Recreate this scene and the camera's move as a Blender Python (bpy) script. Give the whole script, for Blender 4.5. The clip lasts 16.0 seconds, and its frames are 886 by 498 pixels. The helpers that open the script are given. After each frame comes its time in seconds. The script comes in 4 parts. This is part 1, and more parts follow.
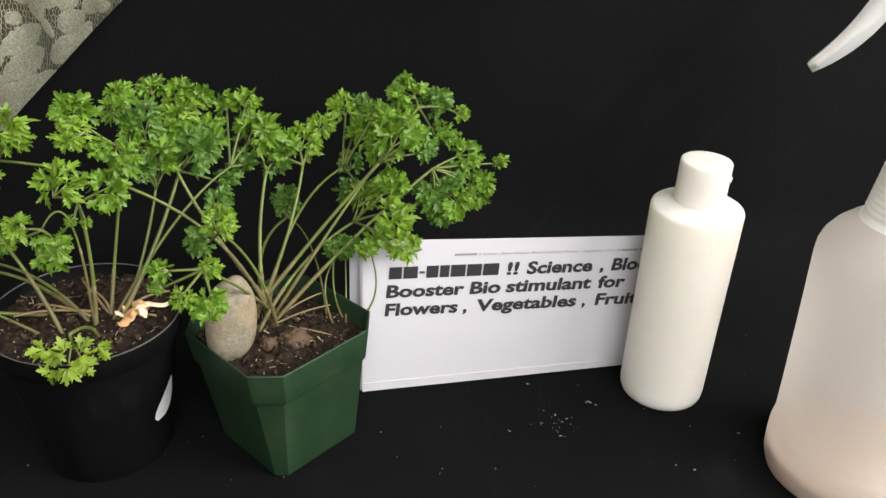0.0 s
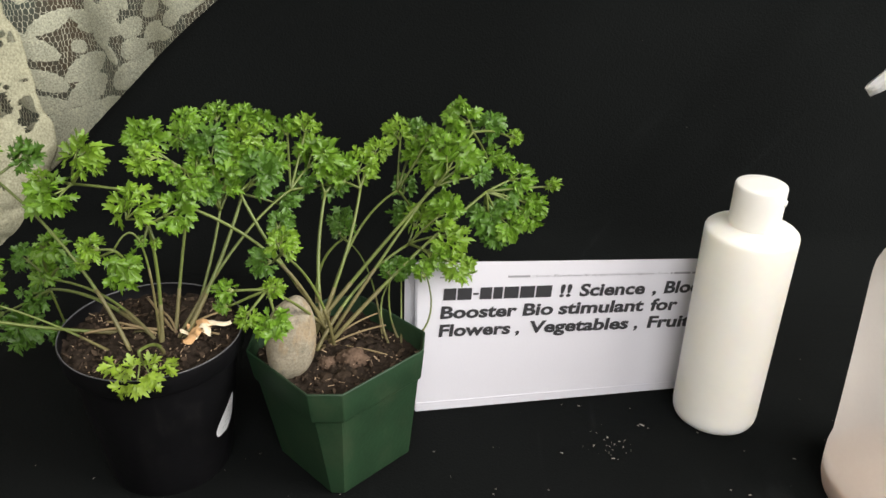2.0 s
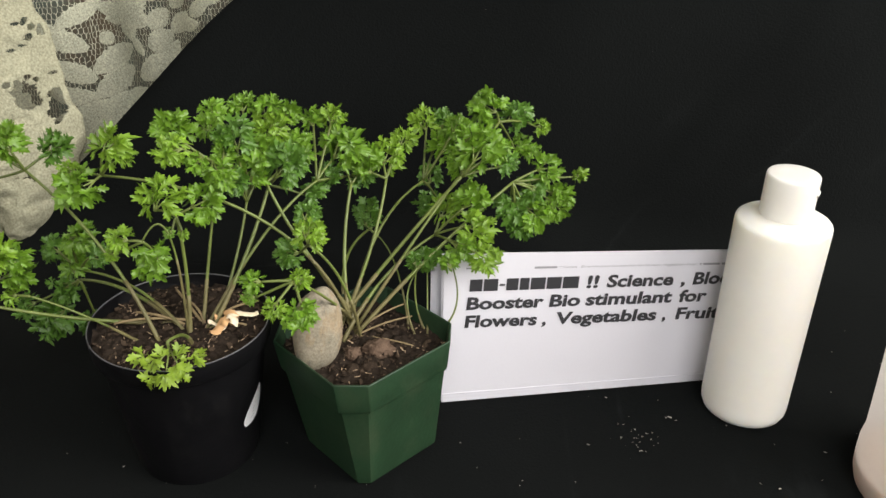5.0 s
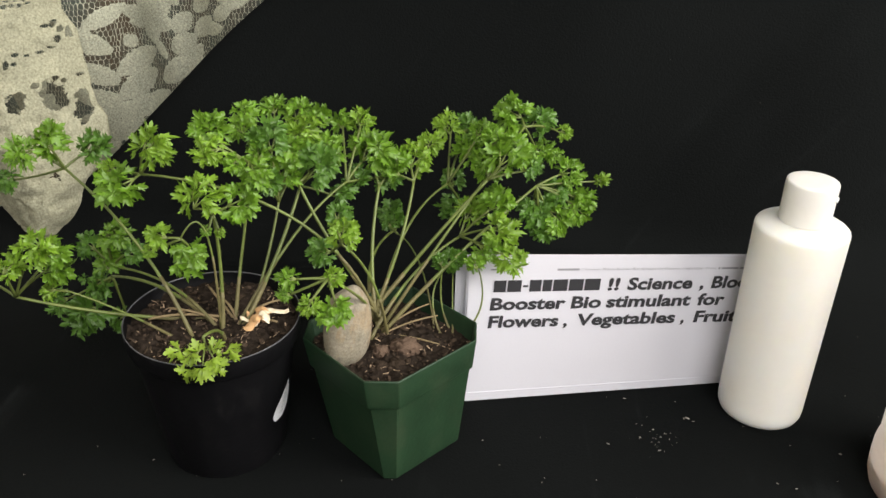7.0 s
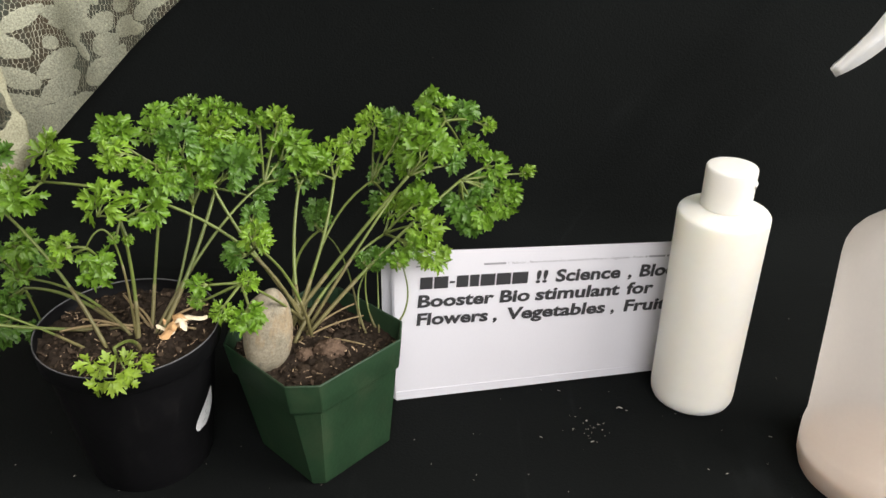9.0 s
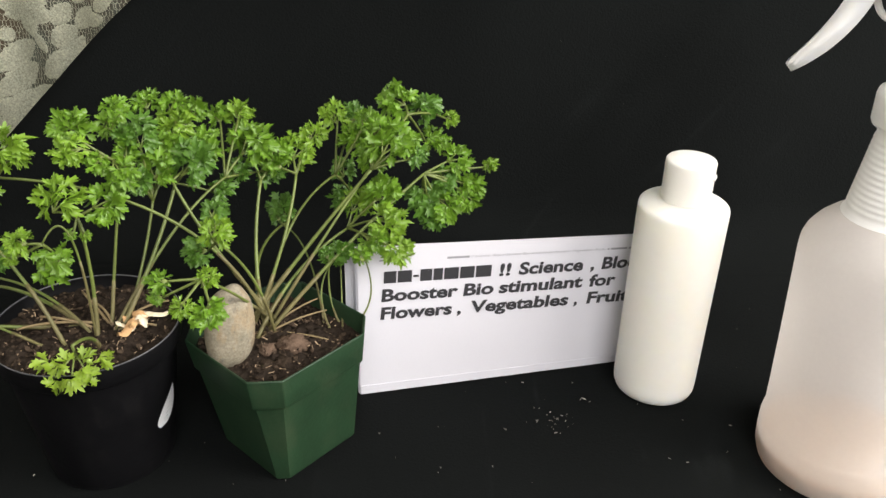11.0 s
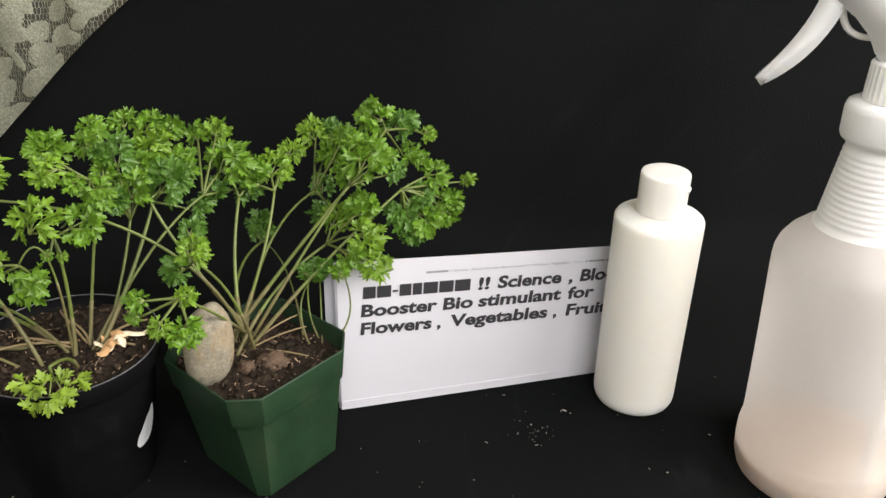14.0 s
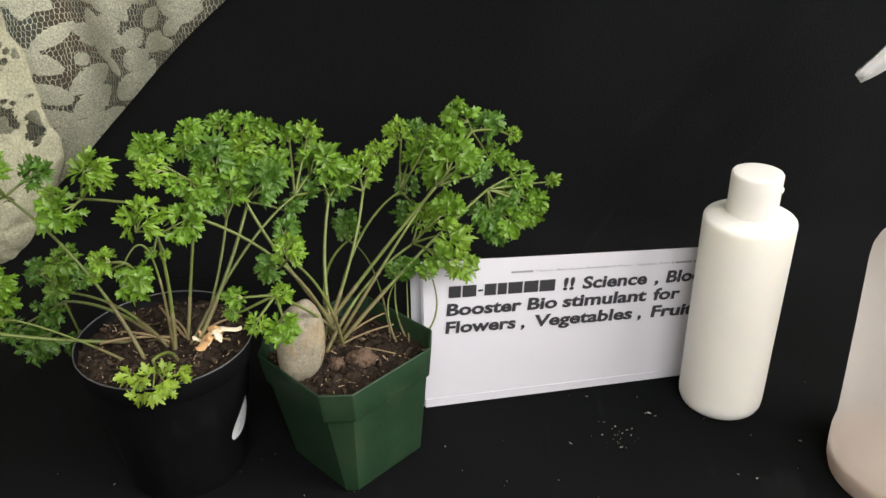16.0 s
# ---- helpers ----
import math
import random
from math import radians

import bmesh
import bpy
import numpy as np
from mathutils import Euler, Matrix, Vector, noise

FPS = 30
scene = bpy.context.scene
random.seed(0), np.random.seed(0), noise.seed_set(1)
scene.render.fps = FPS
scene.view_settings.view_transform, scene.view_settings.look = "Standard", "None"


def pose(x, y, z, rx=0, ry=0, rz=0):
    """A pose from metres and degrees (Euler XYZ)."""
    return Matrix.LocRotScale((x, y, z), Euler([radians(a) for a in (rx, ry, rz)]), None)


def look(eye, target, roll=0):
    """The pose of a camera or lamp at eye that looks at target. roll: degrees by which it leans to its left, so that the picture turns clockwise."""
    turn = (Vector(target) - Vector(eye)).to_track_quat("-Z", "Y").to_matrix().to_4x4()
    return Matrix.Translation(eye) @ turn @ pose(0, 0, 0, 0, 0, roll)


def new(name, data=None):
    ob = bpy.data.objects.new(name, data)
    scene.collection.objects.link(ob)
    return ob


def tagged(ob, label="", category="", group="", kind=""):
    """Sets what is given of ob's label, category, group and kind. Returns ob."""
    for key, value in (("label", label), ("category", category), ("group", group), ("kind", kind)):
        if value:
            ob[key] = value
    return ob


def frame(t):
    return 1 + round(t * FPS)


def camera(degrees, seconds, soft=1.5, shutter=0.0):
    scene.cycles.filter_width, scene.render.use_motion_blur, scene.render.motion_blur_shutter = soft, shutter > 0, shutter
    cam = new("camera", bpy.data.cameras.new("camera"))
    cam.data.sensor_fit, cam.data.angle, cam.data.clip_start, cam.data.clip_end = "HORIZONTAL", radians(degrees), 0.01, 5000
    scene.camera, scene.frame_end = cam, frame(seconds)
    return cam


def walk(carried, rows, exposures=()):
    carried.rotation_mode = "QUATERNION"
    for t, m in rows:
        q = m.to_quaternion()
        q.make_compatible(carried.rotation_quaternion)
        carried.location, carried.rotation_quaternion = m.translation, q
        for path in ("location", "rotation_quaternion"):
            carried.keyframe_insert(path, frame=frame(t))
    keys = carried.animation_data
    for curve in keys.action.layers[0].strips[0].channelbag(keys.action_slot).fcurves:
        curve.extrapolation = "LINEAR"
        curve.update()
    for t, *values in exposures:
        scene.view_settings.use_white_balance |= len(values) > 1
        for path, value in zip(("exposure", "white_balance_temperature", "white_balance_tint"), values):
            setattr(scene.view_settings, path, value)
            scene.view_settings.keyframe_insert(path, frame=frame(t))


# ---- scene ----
cam = camera(56.5, 16.0)
PATH = [
    (0, (0.005, 0.09, 0.301), (0.056, 1.835, -0.673), 3.2),
    (0.5, (-0.003, 0.092, 0.299), (0.011, 1.837, -0.679), 3.2),
    (1, (-0.006, 0.09, 0.303), (-0.008, 1.84, -0.665), 3.2),
    (1.5, (-0.005, 0.088, 0.303), (-0.048, 1.849, -0.642), 2.3),
    (2, (-0.003, 0.084, 0.304), (-0.049, 1.853, -0.628), 2.0),
    (2.5, (-0.004, 0.086, 0.304), (-0.06, 1.849, -0.639), 1.7),
    (3, (-0.006, 0.09, 0.303), (-0.054, 1.845, -0.656), 2.1),
    (3.5, (-0.005, 0.088, 0.303), (-0.047, 1.844, -0.653), 2.1),
    (4, (-0.002, 0.08, 0.305), (-0.06, 1.847, -0.631), 1.8),
    (4.5, (-0.004, 0.085, 0.304), (-0.046, 1.839, -0.656), 1.8),
    (5, (-0.004, 0.086, 0.304), (-0.108, 1.839, -0.653), 1.1),
    (5.2, (-0.003, 0.083, 0.304), (-0.147, 1.844, -0.633), 0.5),
    (7.5, (-0.019, 0.075, 0.306), (-0.112, 1.833, -0.642), 2.1),
    (8, (-0.011, 0.077, 0.306), (-0.078, 1.834, -0.647), 1.8),
    (8.5, (-0.003, 0.079, 0.306), (-0.033, 1.839, -0.644), 1.5),
    (9, (0.003, 0.083, 0.305), (-0.01, 1.84, -0.651), 1.1),
    (9.5, (0.008, 0.082, 0.307), (0.057, 1.839, -0.647), 1.5),
    (9.7, (0.005, 0.08, 0.307), (0.052, 1.837, -0.647), 1.8),
    (12, (0.011, 0.085, 0.306), (0.105, 1.824, -0.677), 1.7),
    (12.5, (0.014, 0.082, 0.308), (0.133, 1.826, -0.664), 1.5),
    (13, (0.018, 0.077, 0.307), (0.119, 1.816, -0.676), 0.9),
    (13.5, (0.011, 0.078, 0.307), (0.085, 1.825, -0.664), 1.4),
    (14, (0.011, 0.082, 0.31), (0.102, 1.839, -0.64), 1.6),
    (14.5, (0.01, 0.08, 0.313), (0.103, 1.851, -0.613), 0.9),
    (15, (0.012, 0.076, 0.314), (0.049, 1.843, -0.623), -0.0),
    (15.5, (0.001, 0.081, 0.311), (-0.012, 1.846, -0.629), 0.2),
    (16, (0.0, 0.079, 0.311), (-0.067, 1.838, -0.639), -0.5),
]
EXPOSURES = [(0, 0.0), (8, 0.0), (9.5, 0.08), (12, 0.16), (13, 0.0), (14.5, -0.04), (15.5, -0.12), (16, -0.09)]
walk(cam, [(t, look(eye, target, roll)) for t, eye, target, roll in PATH], EXPOSURES)

# ---- light ----
world = bpy.data.worlds.new("sky")
scene.world = world
world.use_nodes = True
_nt = world.node_tree
_sky = _nt.nodes.new("ShaderNodeTexSky")
_sky.sky_type, _sky.sun_disc = "NISHITA", False
_sky.sun_elevation, _sky.sun_rotation = radians(40), radians(120)
_nt.links.new(_sky.outputs[0], _nt.nodes["Background"].inputs[0])
_nt.nodes["Background"].inputs[1].default_value = 0.1
sun = new("sun", bpy.data.lights.new("sun", "SUN"))
sun.data.energy, sun.data.angle, sun.data.color = 1.0, radians(12), (1.0, 0.96, 0.9)
sun.matrix_world = look((2, -1.5, 2.2), (0, 0.4, 0))
scene.view_settings.exposure = 0.0


def window_light(name, where, target, w, h, watts, colour=(1, 1, 1)):
    """Daylight that fills a window's opening."""
    d = bpy.data.lights.new(name, "AREA")
    d.shape, d.size, d.size_y, d.energy, d.color = "RECTANGLE", w, h, watts, colour
    ob = new(name, d)
    ob.matrix_world = look(where, target)
    return ob


window_light("window_daylight", (0.36, -0.86, 1.32), (0.0, 0.45, 0.05), 1.15, 1.15, 30.0, (1.0, 0.965, 0.95))
window_light("right_window_daylight", (1.2, 0.05, 0.85), (0.0, 0.45, 0.05), 0.9, 0.8, 38.0, (1.0, 0.95, 0.91))

# ---- materials ----


def mat(name, base, rough=0.6, metal=0.0, grain=(400.0, 0.15), blotch=(25.0, 0.12), bump=0.15, bump_scale=None, rnd=0.0, spec=None, trans=0.0, sheen=0.0, sss=0.0):
    m = bpy.data.materials.new(name)
    m.use_nodes = True
    nt, b = m.node_tree, m.node_tree.nodes["Principled BSDF"]
    tc = nt.nodes.new("ShaderNodeTexCoord")

    def noise_at(scale, detail):
        n = nt.nodes.new("ShaderNodeTexNoise")
        n.inputs["Scale"].default_value, n.inputs["Detail"].default_value = scale, detail
        nt.links.new(tc.outputs["Object"], n.inputs["Vector"])
        return n

    n1, n2 = noise_at(grain[0], 4), noise_at(blotch[0], 3)
    hsv = nt.nodes.new("ShaderNodeHueSaturation")
    hsv.inputs["Color"].default_value = (*base, 1)
    add = nt.nodes.new("ShaderNodeMath")
    add.operation = "MULTIPLY_ADD"
    nt.links.new(n1.outputs["Fac"], add.inputs[0])
    add.inputs[1].default_value, add.inputs[2].default_value = 2 * grain[1], 1 - grain[1] - blotch[1] - rnd / 2
    add2 = nt.nodes.new("ShaderNodeMath")
    add2.operation = "MULTIPLY_ADD"
    nt.links.new(n2.outputs["Fac"], add2.inputs[0])
    add2.inputs[1].default_value = 2 * blotch[1]
    nt.links.new(add.outputs[0], add2.inputs[2])
    last = add2
    if rnd:
        gi = nt.nodes.new("ShaderNodeNewGeometry")
        add3 = nt.nodes.new("ShaderNodeMath")
        add3.operation = "MULTIPLY_ADD"
        nt.links.new(gi.outputs["Random Per Island"], add3.inputs[0])
        add3.inputs[1].default_value = rnd
        nt.links.new(add2.outputs[0], add3.inputs[2])
        last = add3
    nt.links.new(last.outputs[0], hsv.inputs["Value"])
    nt.links.new(hsv.outputs[0], b.inputs["Base Color"])
    b.inputs["Roughness"].default_value, b.inputs["Metallic"].default_value = rough, metal
    if spec is not None:
        b.inputs["Specular IOR Level"].default_value = spec
    if sheen:
        b.inputs["Sheen Weight"].default_value, b.inputs["Sheen Roughness"].default_value = sheen, 0.4
    if sss:
        b.inputs["Subsurface Weight"].default_value = sss
        b.inputs["Subsurface Radius"].default_value = (0.012, 0.011, 0.009)
        b.inputs["Subsurface Scale"].default_value = 1.0
    if bump:
        bp = nt.nodes.new("ShaderNodeBump")
        bp.inputs["Strength"].default_value, bp.inputs["Distance"].default_value = bump, 0.001
        nb = noise_at(bump_scale or grain[0], 5)
        nt.links.new(nb.outputs["Fac"], bp.inputs["Height"])
        nt.links.new(bp.outputs[0], b.inputs["Normal"])
    if trans:
        t = nt.nodes.new("ShaderNodeBsdfTranslucent")
        nt.links.new(hsv.outputs[0], t.inputs["Color"])
        mix = nt.nodes.new("ShaderNodeMixShader")
        mix.inputs[0].default_value = trans
        nt.links.new(b.outputs[0], mix.inputs[1])
        nt.links.new(t.outputs[0], mix.inputs[2])
        nt.links.new(mix.outputs[0], nt.nodes["Material Output"].inputs[0])
    return m


M_VELVET = mat("black_velvet", (0.0035, 0.0042, 0.0040), 0.95, grain=(900, 0.3), blotch=(9, 0.35), bump=0.4, bump_scale=700, spec=0.08)


def dusty(m):
    """Faint pale dust streaks that run slantwise over the nap."""
    nt = m.node_tree
    b = nt.nodes["Principled BSDF"]
    old = b.inputs["Base Color"].links[0].from_socket
    tc = nt.nodes.new("ShaderNodeTexCoord")
    turn = nt.nodes.new("ShaderNodeMapping")
    turn.inputs["Rotation"].default_value = (0, radians(48), radians(8))
    squeeze = nt.nodes.new("ShaderNodeMapping")
    squeeze.inputs["Scale"].default_value = (1.6, 20, 80)
    nt.links.new(tc.outputs["Object"], turn.inputs[0])
    nt.links.new(turn.outputs[0], squeeze.inputs[0])
    streak = nt.nodes.new("ShaderNodeTexNoise")
    streak.inputs["Scale"].default_value, streak.inputs["Detail"].default_value = 1.0, 6
    nt.links.new(squeeze.outputs[0], streak.inputs["Vector"])
    fleck = nt.nodes.new("ShaderNodeTexNoise")
    fleck.inputs["Scale"].default_value, fleck.inputs["Detail"].default_value = 240, 3
    nt.links.new(tc.outputs["Object"], fleck.inputs["Vector"])
    r1 = nt.nodes.new("ShaderNodeMapRange")
    r1.inputs[1].default_value, r1.inputs[2].default_value = 0.66, 0.86
    nt.links.new(streak.outputs["Fac"], r1.inputs[0])
    mul = nt.nodes.new("ShaderNodeMath")
    mul.operation = "MULTIPLY"
    nt.links.new(r1.outputs[0], mul.inputs[0])
    nt.links.new(fleck.outputs["Fac"], mul.inputs[1])
    # chalky dust along the two slanting creases of the raised cloth, and a rubbed patch on the table
    across = nt.nodes.new("ShaderNodeVectorMath")
    across.operation = "DOT_PRODUCT"
    across.inputs[1].default_value = (0.78, 0, -0.62)
    nt.links.new(tc.outputs["Object"], across.inputs[0])
    spot = nt.nodes.new("ShaderNodeVectorMath")
    spot.operation = "DISTANCE"
    spot.inputs[1].default_value = (0.160, 0.412, 0.0)
    nt.links.new(tc.outputs["Object"], spot.inputs[0])
    last = mul.outputs[0]
    for source, middle, width, gain in ((across.outputs["Value"], 0.060, 0.0018, 0.7), (across.outputs["Value"], -0.222, 0.0026, 0.7), (across.outputs["Value"], 0.035, 0.0012, 0.35), (spot.outputs["Value"], 0.0, 0.024, 0.8)):
        off = nt.nodes.new("ShaderNodeMath")
        off.operation = "SUBTRACT"
        nt.links.new(source, off.inputs[0])
        off.inputs[1].default_value = middle
        size = nt.nodes.new("ShaderNodeMath")
        size.operation = "ABSOLUTE"
        nt.links.new(off.outputs[0], size.inputs[0])
        band = nt.nodes.new("ShaderNodeMapRange")
        band.inputs[1].default_value, band.inputs[2].default_value, band.inputs[3].default_value, band.inputs[4].default_value = 0.0, width, gain, 0.0
        nt.links.new(size.outputs[0], band.inputs[0])
        broken = nt.nodes.new("ShaderNodeMapRange")
        broken.inputs[1].default_value, broken.inputs[2].default_value = 0.5, 0.68
        nt.links.new(streak.outputs["Fac"], broken.inputs[0])
        both = nt.nodes.new("ShaderNodeMath")
        both.operation = "MULTIPLY_ADD"
        nt.links.new(band.outputs[0], both.inputs[0])
        nt.links.new(broken.outputs[0], both.inputs[1])
        nt.links.new(last, both.inputs[2])
        last = both.outputs[0]
    mix = nt.nodes.new("ShaderNodeMix")
    mix.data_type = "RGBA"
    nt.links.new(last, mix.inputs["Factor"])
    nt.links.new(old, mix.inputs["A"])
    mix.inputs["B"].default_value = (0.013, 0.0145, 0.0145, 1)
    nt.links.new(mix.outputs["Result"], b.inputs["Base Color"])


dusty(M_VELVET)
M_LINT = mat("lint", (0.42, 0.38, 0.33), 0.9, rnd=0.4)
M_BLACK_POT = mat("black_plastic", (0.004, 0.004, 0.0045), 0.45, grain=(300, 0.3), blotch=(40, 0.3), bump=0.12, spec=0.16)
M_GREEN_POT = mat("green_plastic", (0.0125, 0.034, 0.0145), 0.5, grain=(500, 0.2), blotch=(60, 0.35), bump=0.12, spec=0.35)
M_SOIL = mat("potting_soil", (0.024, 0.0175, 0.0125), 0.95, grain=(420, 0.7), blotch=(120, 0.3), bump=0.9, bump_scale=500, spec=0.1)
M_CRUMB = mat("soil_crumbs", (0.048, 0.034, 0.023), 0.95, grain=(900, 0.4), rnd=0.9, bump=0.8, spec=0.1)
M_CLOD = mat("clay_clod", (0.115, 0.078, 0.054), 0.95, grain=(900, 0.35), blotch=(200, 0.3), bump=0.9, spec=0.1)
M_STONE = mat("river_stone", (0.225, 0.2, 0.145), 0.72, grain=(800, 0.5), blotch=(170, 0.5), bump=0.35, spec=0.3)
M_LEAF = mat("parsley_leaf", (0.142, 0.275, 0.022), 0.36, grain=(700, 0.15), blotch=(60, 0.35), bump=0.5, bump_scale=500, rnd=0.28, trans=0.32)
# Darker leaf green: shade on leaves deep in the bush, put into colour
M_LEAF_SHADED = mat("shaded_parsley_leaf", (0.09, 0.195, 0.024), 0.38, grain=(700, 0.15), blotch=(60, 0.35), bump=0.5, bump_scale=500, rnd=0.28, trans=0.3)
# Paler leaf green for the lighter leaves
M_LEAF_PALE = mat("pale_parsley_leaf", (0.20, 0.345, 0.03), 0.36, grain=(700, 0.12), blotch=(45, 0.2), bump=0.4, bump_scale=500, rnd=0.28, trans=0.36)
M_LEAF_YELLOW = mat("yellowing_parsley_leaf", (0.25, 0.37, 0.036), 0.42, grain=(700, 0.12), blotch=(60, 0.2), bump=0.4, bump_scale=500, rnd=0.4, trans=0.36)
M_STEM = mat("parsley_stem", (0.12, 0.155, 0.034), 0.45, grain=(500, 0.15), blotch=(45, 0.4), bump=0.2, rnd=0.5)
M_SHEATH = mat("brownish_stem_foot", (0.135, 0.12, 0.045), 0.55, grain=(500, 0.2), blotch=(60, 0.4), bump=0.3, rnd=0.5)
M_FLECK = mat("bark_flecks", (0.3, 0.215, 0.135), 0.9, grain=(500, 0.3), rnd=0.8)
M_STEM_BROWN = mat("dry_stem", (0.21, 0.155, 0.075), 0.7, grain=(500, 0.2), blotch=(60, 0.3))
M_SCRAP = mat("dry_leaf_scrap", (0.55, 0.33, 0.15), 0.75, grain=(500, 0.2), blotch=(120, 0.35), bump=0.5)
M_PAPER = mat("paper", (0.67, 0.665, 0.705), 0.75, grain=(800, 0.02), blotch=(15, 0.03), bump=0.05, spec=0.2, trans=0.08)
M_INK = mat("ink", (0.03, 0.03, 0.033), 0.6, bump=0)
M_GREY_INK = mat("grey_ink", (0.3, 0.3, 0.32), 0.7, bump=0)
M_WHITE = mat("white_polyethylene", (0.86, 0.845, 0.77), 0.42, grain=(200, 0.02), blotch=(20, 0.03), bump=0.04, spec=0.4, sss=0.7)
M_CAP = mat("white_cap_plastic", (0.84, 0.82, 0.76), 0.38, grain=(200, 0.02), blotch=(20, 0.03), bump=0.03, spec=0.4, sss=0.2)
M_TRIGGER = mat("trigger_plastic", (0.93, 0.93, 0.91), 0.32, grain=(200, 0.02), blotch=(20, 0.02), bump=0.03, spec=0.45, sss=0.25)
M_LABEL = mat("sticker_film", (0.62, 0.63, 0.64), 0.35, grain=(300, 0.05), blotch=(60, 0.08), bump=0.1)
M_LACE = mat("lace_thread", (0.51, 0.515, 0.39), 0.9, grain=(750, 0.9), blotch=(60, 0.25), bump=1.0, bump_scale=900, spec=0.1, trans=0.25)
M_LACE_IVORY = mat("ivory_lace_thread", (0.425, 0.415, 0.29), 0.9, grain=(650, 0.7), blotch=(60, 0.25), bump=1.0, bump_scale=900, spec=0.1, trans=0.25)
M_WALL = mat("wall_paint", (0.76, 0.74, 0.7), 0.85, grain=(60, 0.04), blotch=(3, 0.06))
M_BACK = mat("dim_green_wall", (0.085, 0.105, 0.085), 0.85, grain=(30, 0.25), blotch=(14, 0.6))
M_FLOOR = mat("wood_floor", (0.22, 0.14, 0.08), 0.5, grain=(40, 0.2), blotch=(4, 0.2))
M_WOOD = mat("table_wood", (0.2, 0.12, 0.07), 0.5, grain=(60, 0.2), blotch=(6, 0.2))


def scuffed(m, colour, amount, scale, low, high):
    """Dried splashes and rubbed patches in another colour over a material."""
    nt = m.node_tree
    b = nt.nodes["Principled BSDF"]
    old = b.inputs["Base Color"].links[0].from_socket
    tc = nt.nodes.new("ShaderNodeTexCoord")
    mapping = nt.nodes.new("ShaderNodeMapping")
    mapping.inputs["Scale"].default_value = (1, 1, 0.55)
    nt.links.new(tc.outputs["Object"], mapping.inputs[0])
    patch = nt.nodes.new("ShaderNodeTexNoise")
    patch.inputs["Scale"].default_value, patch.inputs["Detail"].default_value, patch.inputs["Roughness"].default_value = scale, 8, 0.68
    nt.links.new(mapping.outputs[0], patch.inputs["Vector"])
    r = nt.nodes.new("ShaderNodeMapRange")
    r.inputs[1].default_value, r.inputs[2].default_value, r.inputs[4].default_value = low, high, amount
    nt.links.new(patch.outputs["Fac"], r.inputs[0])
    mix = nt.nodes.new("ShaderNodeMix")
    mix.data_type = "RGBA"
    nt.links.new(r.outputs[0], mix.inputs["Factor"])
    nt.links.new(old, mix.inputs["A"])
    mix.inputs["B"].default_value = (*colour, 1)
    nt.links.new(mix.outputs["Result"], b.inputs["Base Color"])
    return m


scuffed(M_GREEN_POT, (0.08, 0.09, 0.05), 0.28, 55, 0.52, 0.78)
scuffed(M_BLACK_POT, (0.035, 0.033, 0.03), 0.25, 70, 0.55, 0.85)
scuffed(M_BACK, (0.12, 0.085, 0.05), 0.8, 7, 0.45, 0.6)
scuffed(M_STONE, (0.26, 0.17, 0.075), 0.45, 110, 0.48, 0.6)
scuffed(M_STONE, (0.09, 0.085, 0.075), 0.7, 240, 0.56, 0.66)


def see_through(m, amount):
    """Lets part of the light pass straight through thin plastic."""
    nt = m.node_tree
    out = nt.nodes["Material Output"].inputs[0]
    last = out.links[0].from_socket
    clear = nt.nodes.new("ShaderNodeBsdfTransparent")
    mix = nt.nodes.new("ShaderNodeMixShader")
    mix.inputs[0].default_value = amount
    nt.links.new(last, mix.inputs[1])
    nt.links.new(clear.outputs[0], mix.inputs[2])
    nt.links.new(mix.outputs[0], out)
    return m


M_NATURAL = see_through(mat("natural_polyethylene", (0.84, 0.81, 0.775), 0.36, grain=(500, 0.03), blotch=(25, 0.05), bump=0.08, spec=0.55, trans=0.5), 0.3)
M_NECK = mat("thick_natural_polyethylene", (0.93, 0.925, 0.90), 0.38, grain=(500, 0.03), blotch=(25, 0.05), bump=0.06, spec=0.4, trans=0.12)
M_LIQUID = mat("pinkish_liquid", (0.92, 0.73, 0.53), 0.15, grain=(400, 0.03), blotch=(25, 0.06), bump=0.0, spec=0.5, trans=0.5)

# ---- building helpers ----


def mesh_ob(name, bm, material, parent=None, smooth=True):
    me = bpy.data.meshes.new(name)
    bm.to_mesh(me)
    bm.free()
    for p in me.polygons:
        p.use_smooth = smooth
    me.materials.append(material)
    ob = new(name, me)
    if parent is not None:
        ob.parent = parent
    return ob


def part(name, bm, material, parent, label="", smooth=True):
    return tagged(mesh_ob(name, bm, material, parent, smooth), label)


def thing(name, label, category, m=None, group="", kind=""):
    ob = new(name)
    ob.empty_display_size = 0.02
    if m is not None:
        ob.matrix_world = m
    return tagged(ob, label, category, group, kind)


def sharp(ob, degrees=35):
    ob.data.set_sharp_from_angle(angle=radians(degrees))
    return ob


def lathe(profile, n=64, cap_bottom=False, cap_top=False):
    """Turns (radius, height) pairs round z."""
    bm = bmesh.new()
    rings = []
    for r, z in profile:
        rings.append([bm.verts.new((r * math.cos(2 * math.pi * i / n), r * math.sin(2 * math.pi * i / n), z)) for i in range(n)])
    for a, b in zip(rings, rings[1:]):
        for i in range(n):
            bm.faces.new((a[i], a[(i + 1) % n], b[(i + 1) % n], b[i]))
    if cap_bottom:
        bm.faces.new(rings[0][::-1])
    if cap_top:
        bm.faces.new(rings[-1])
    return bm


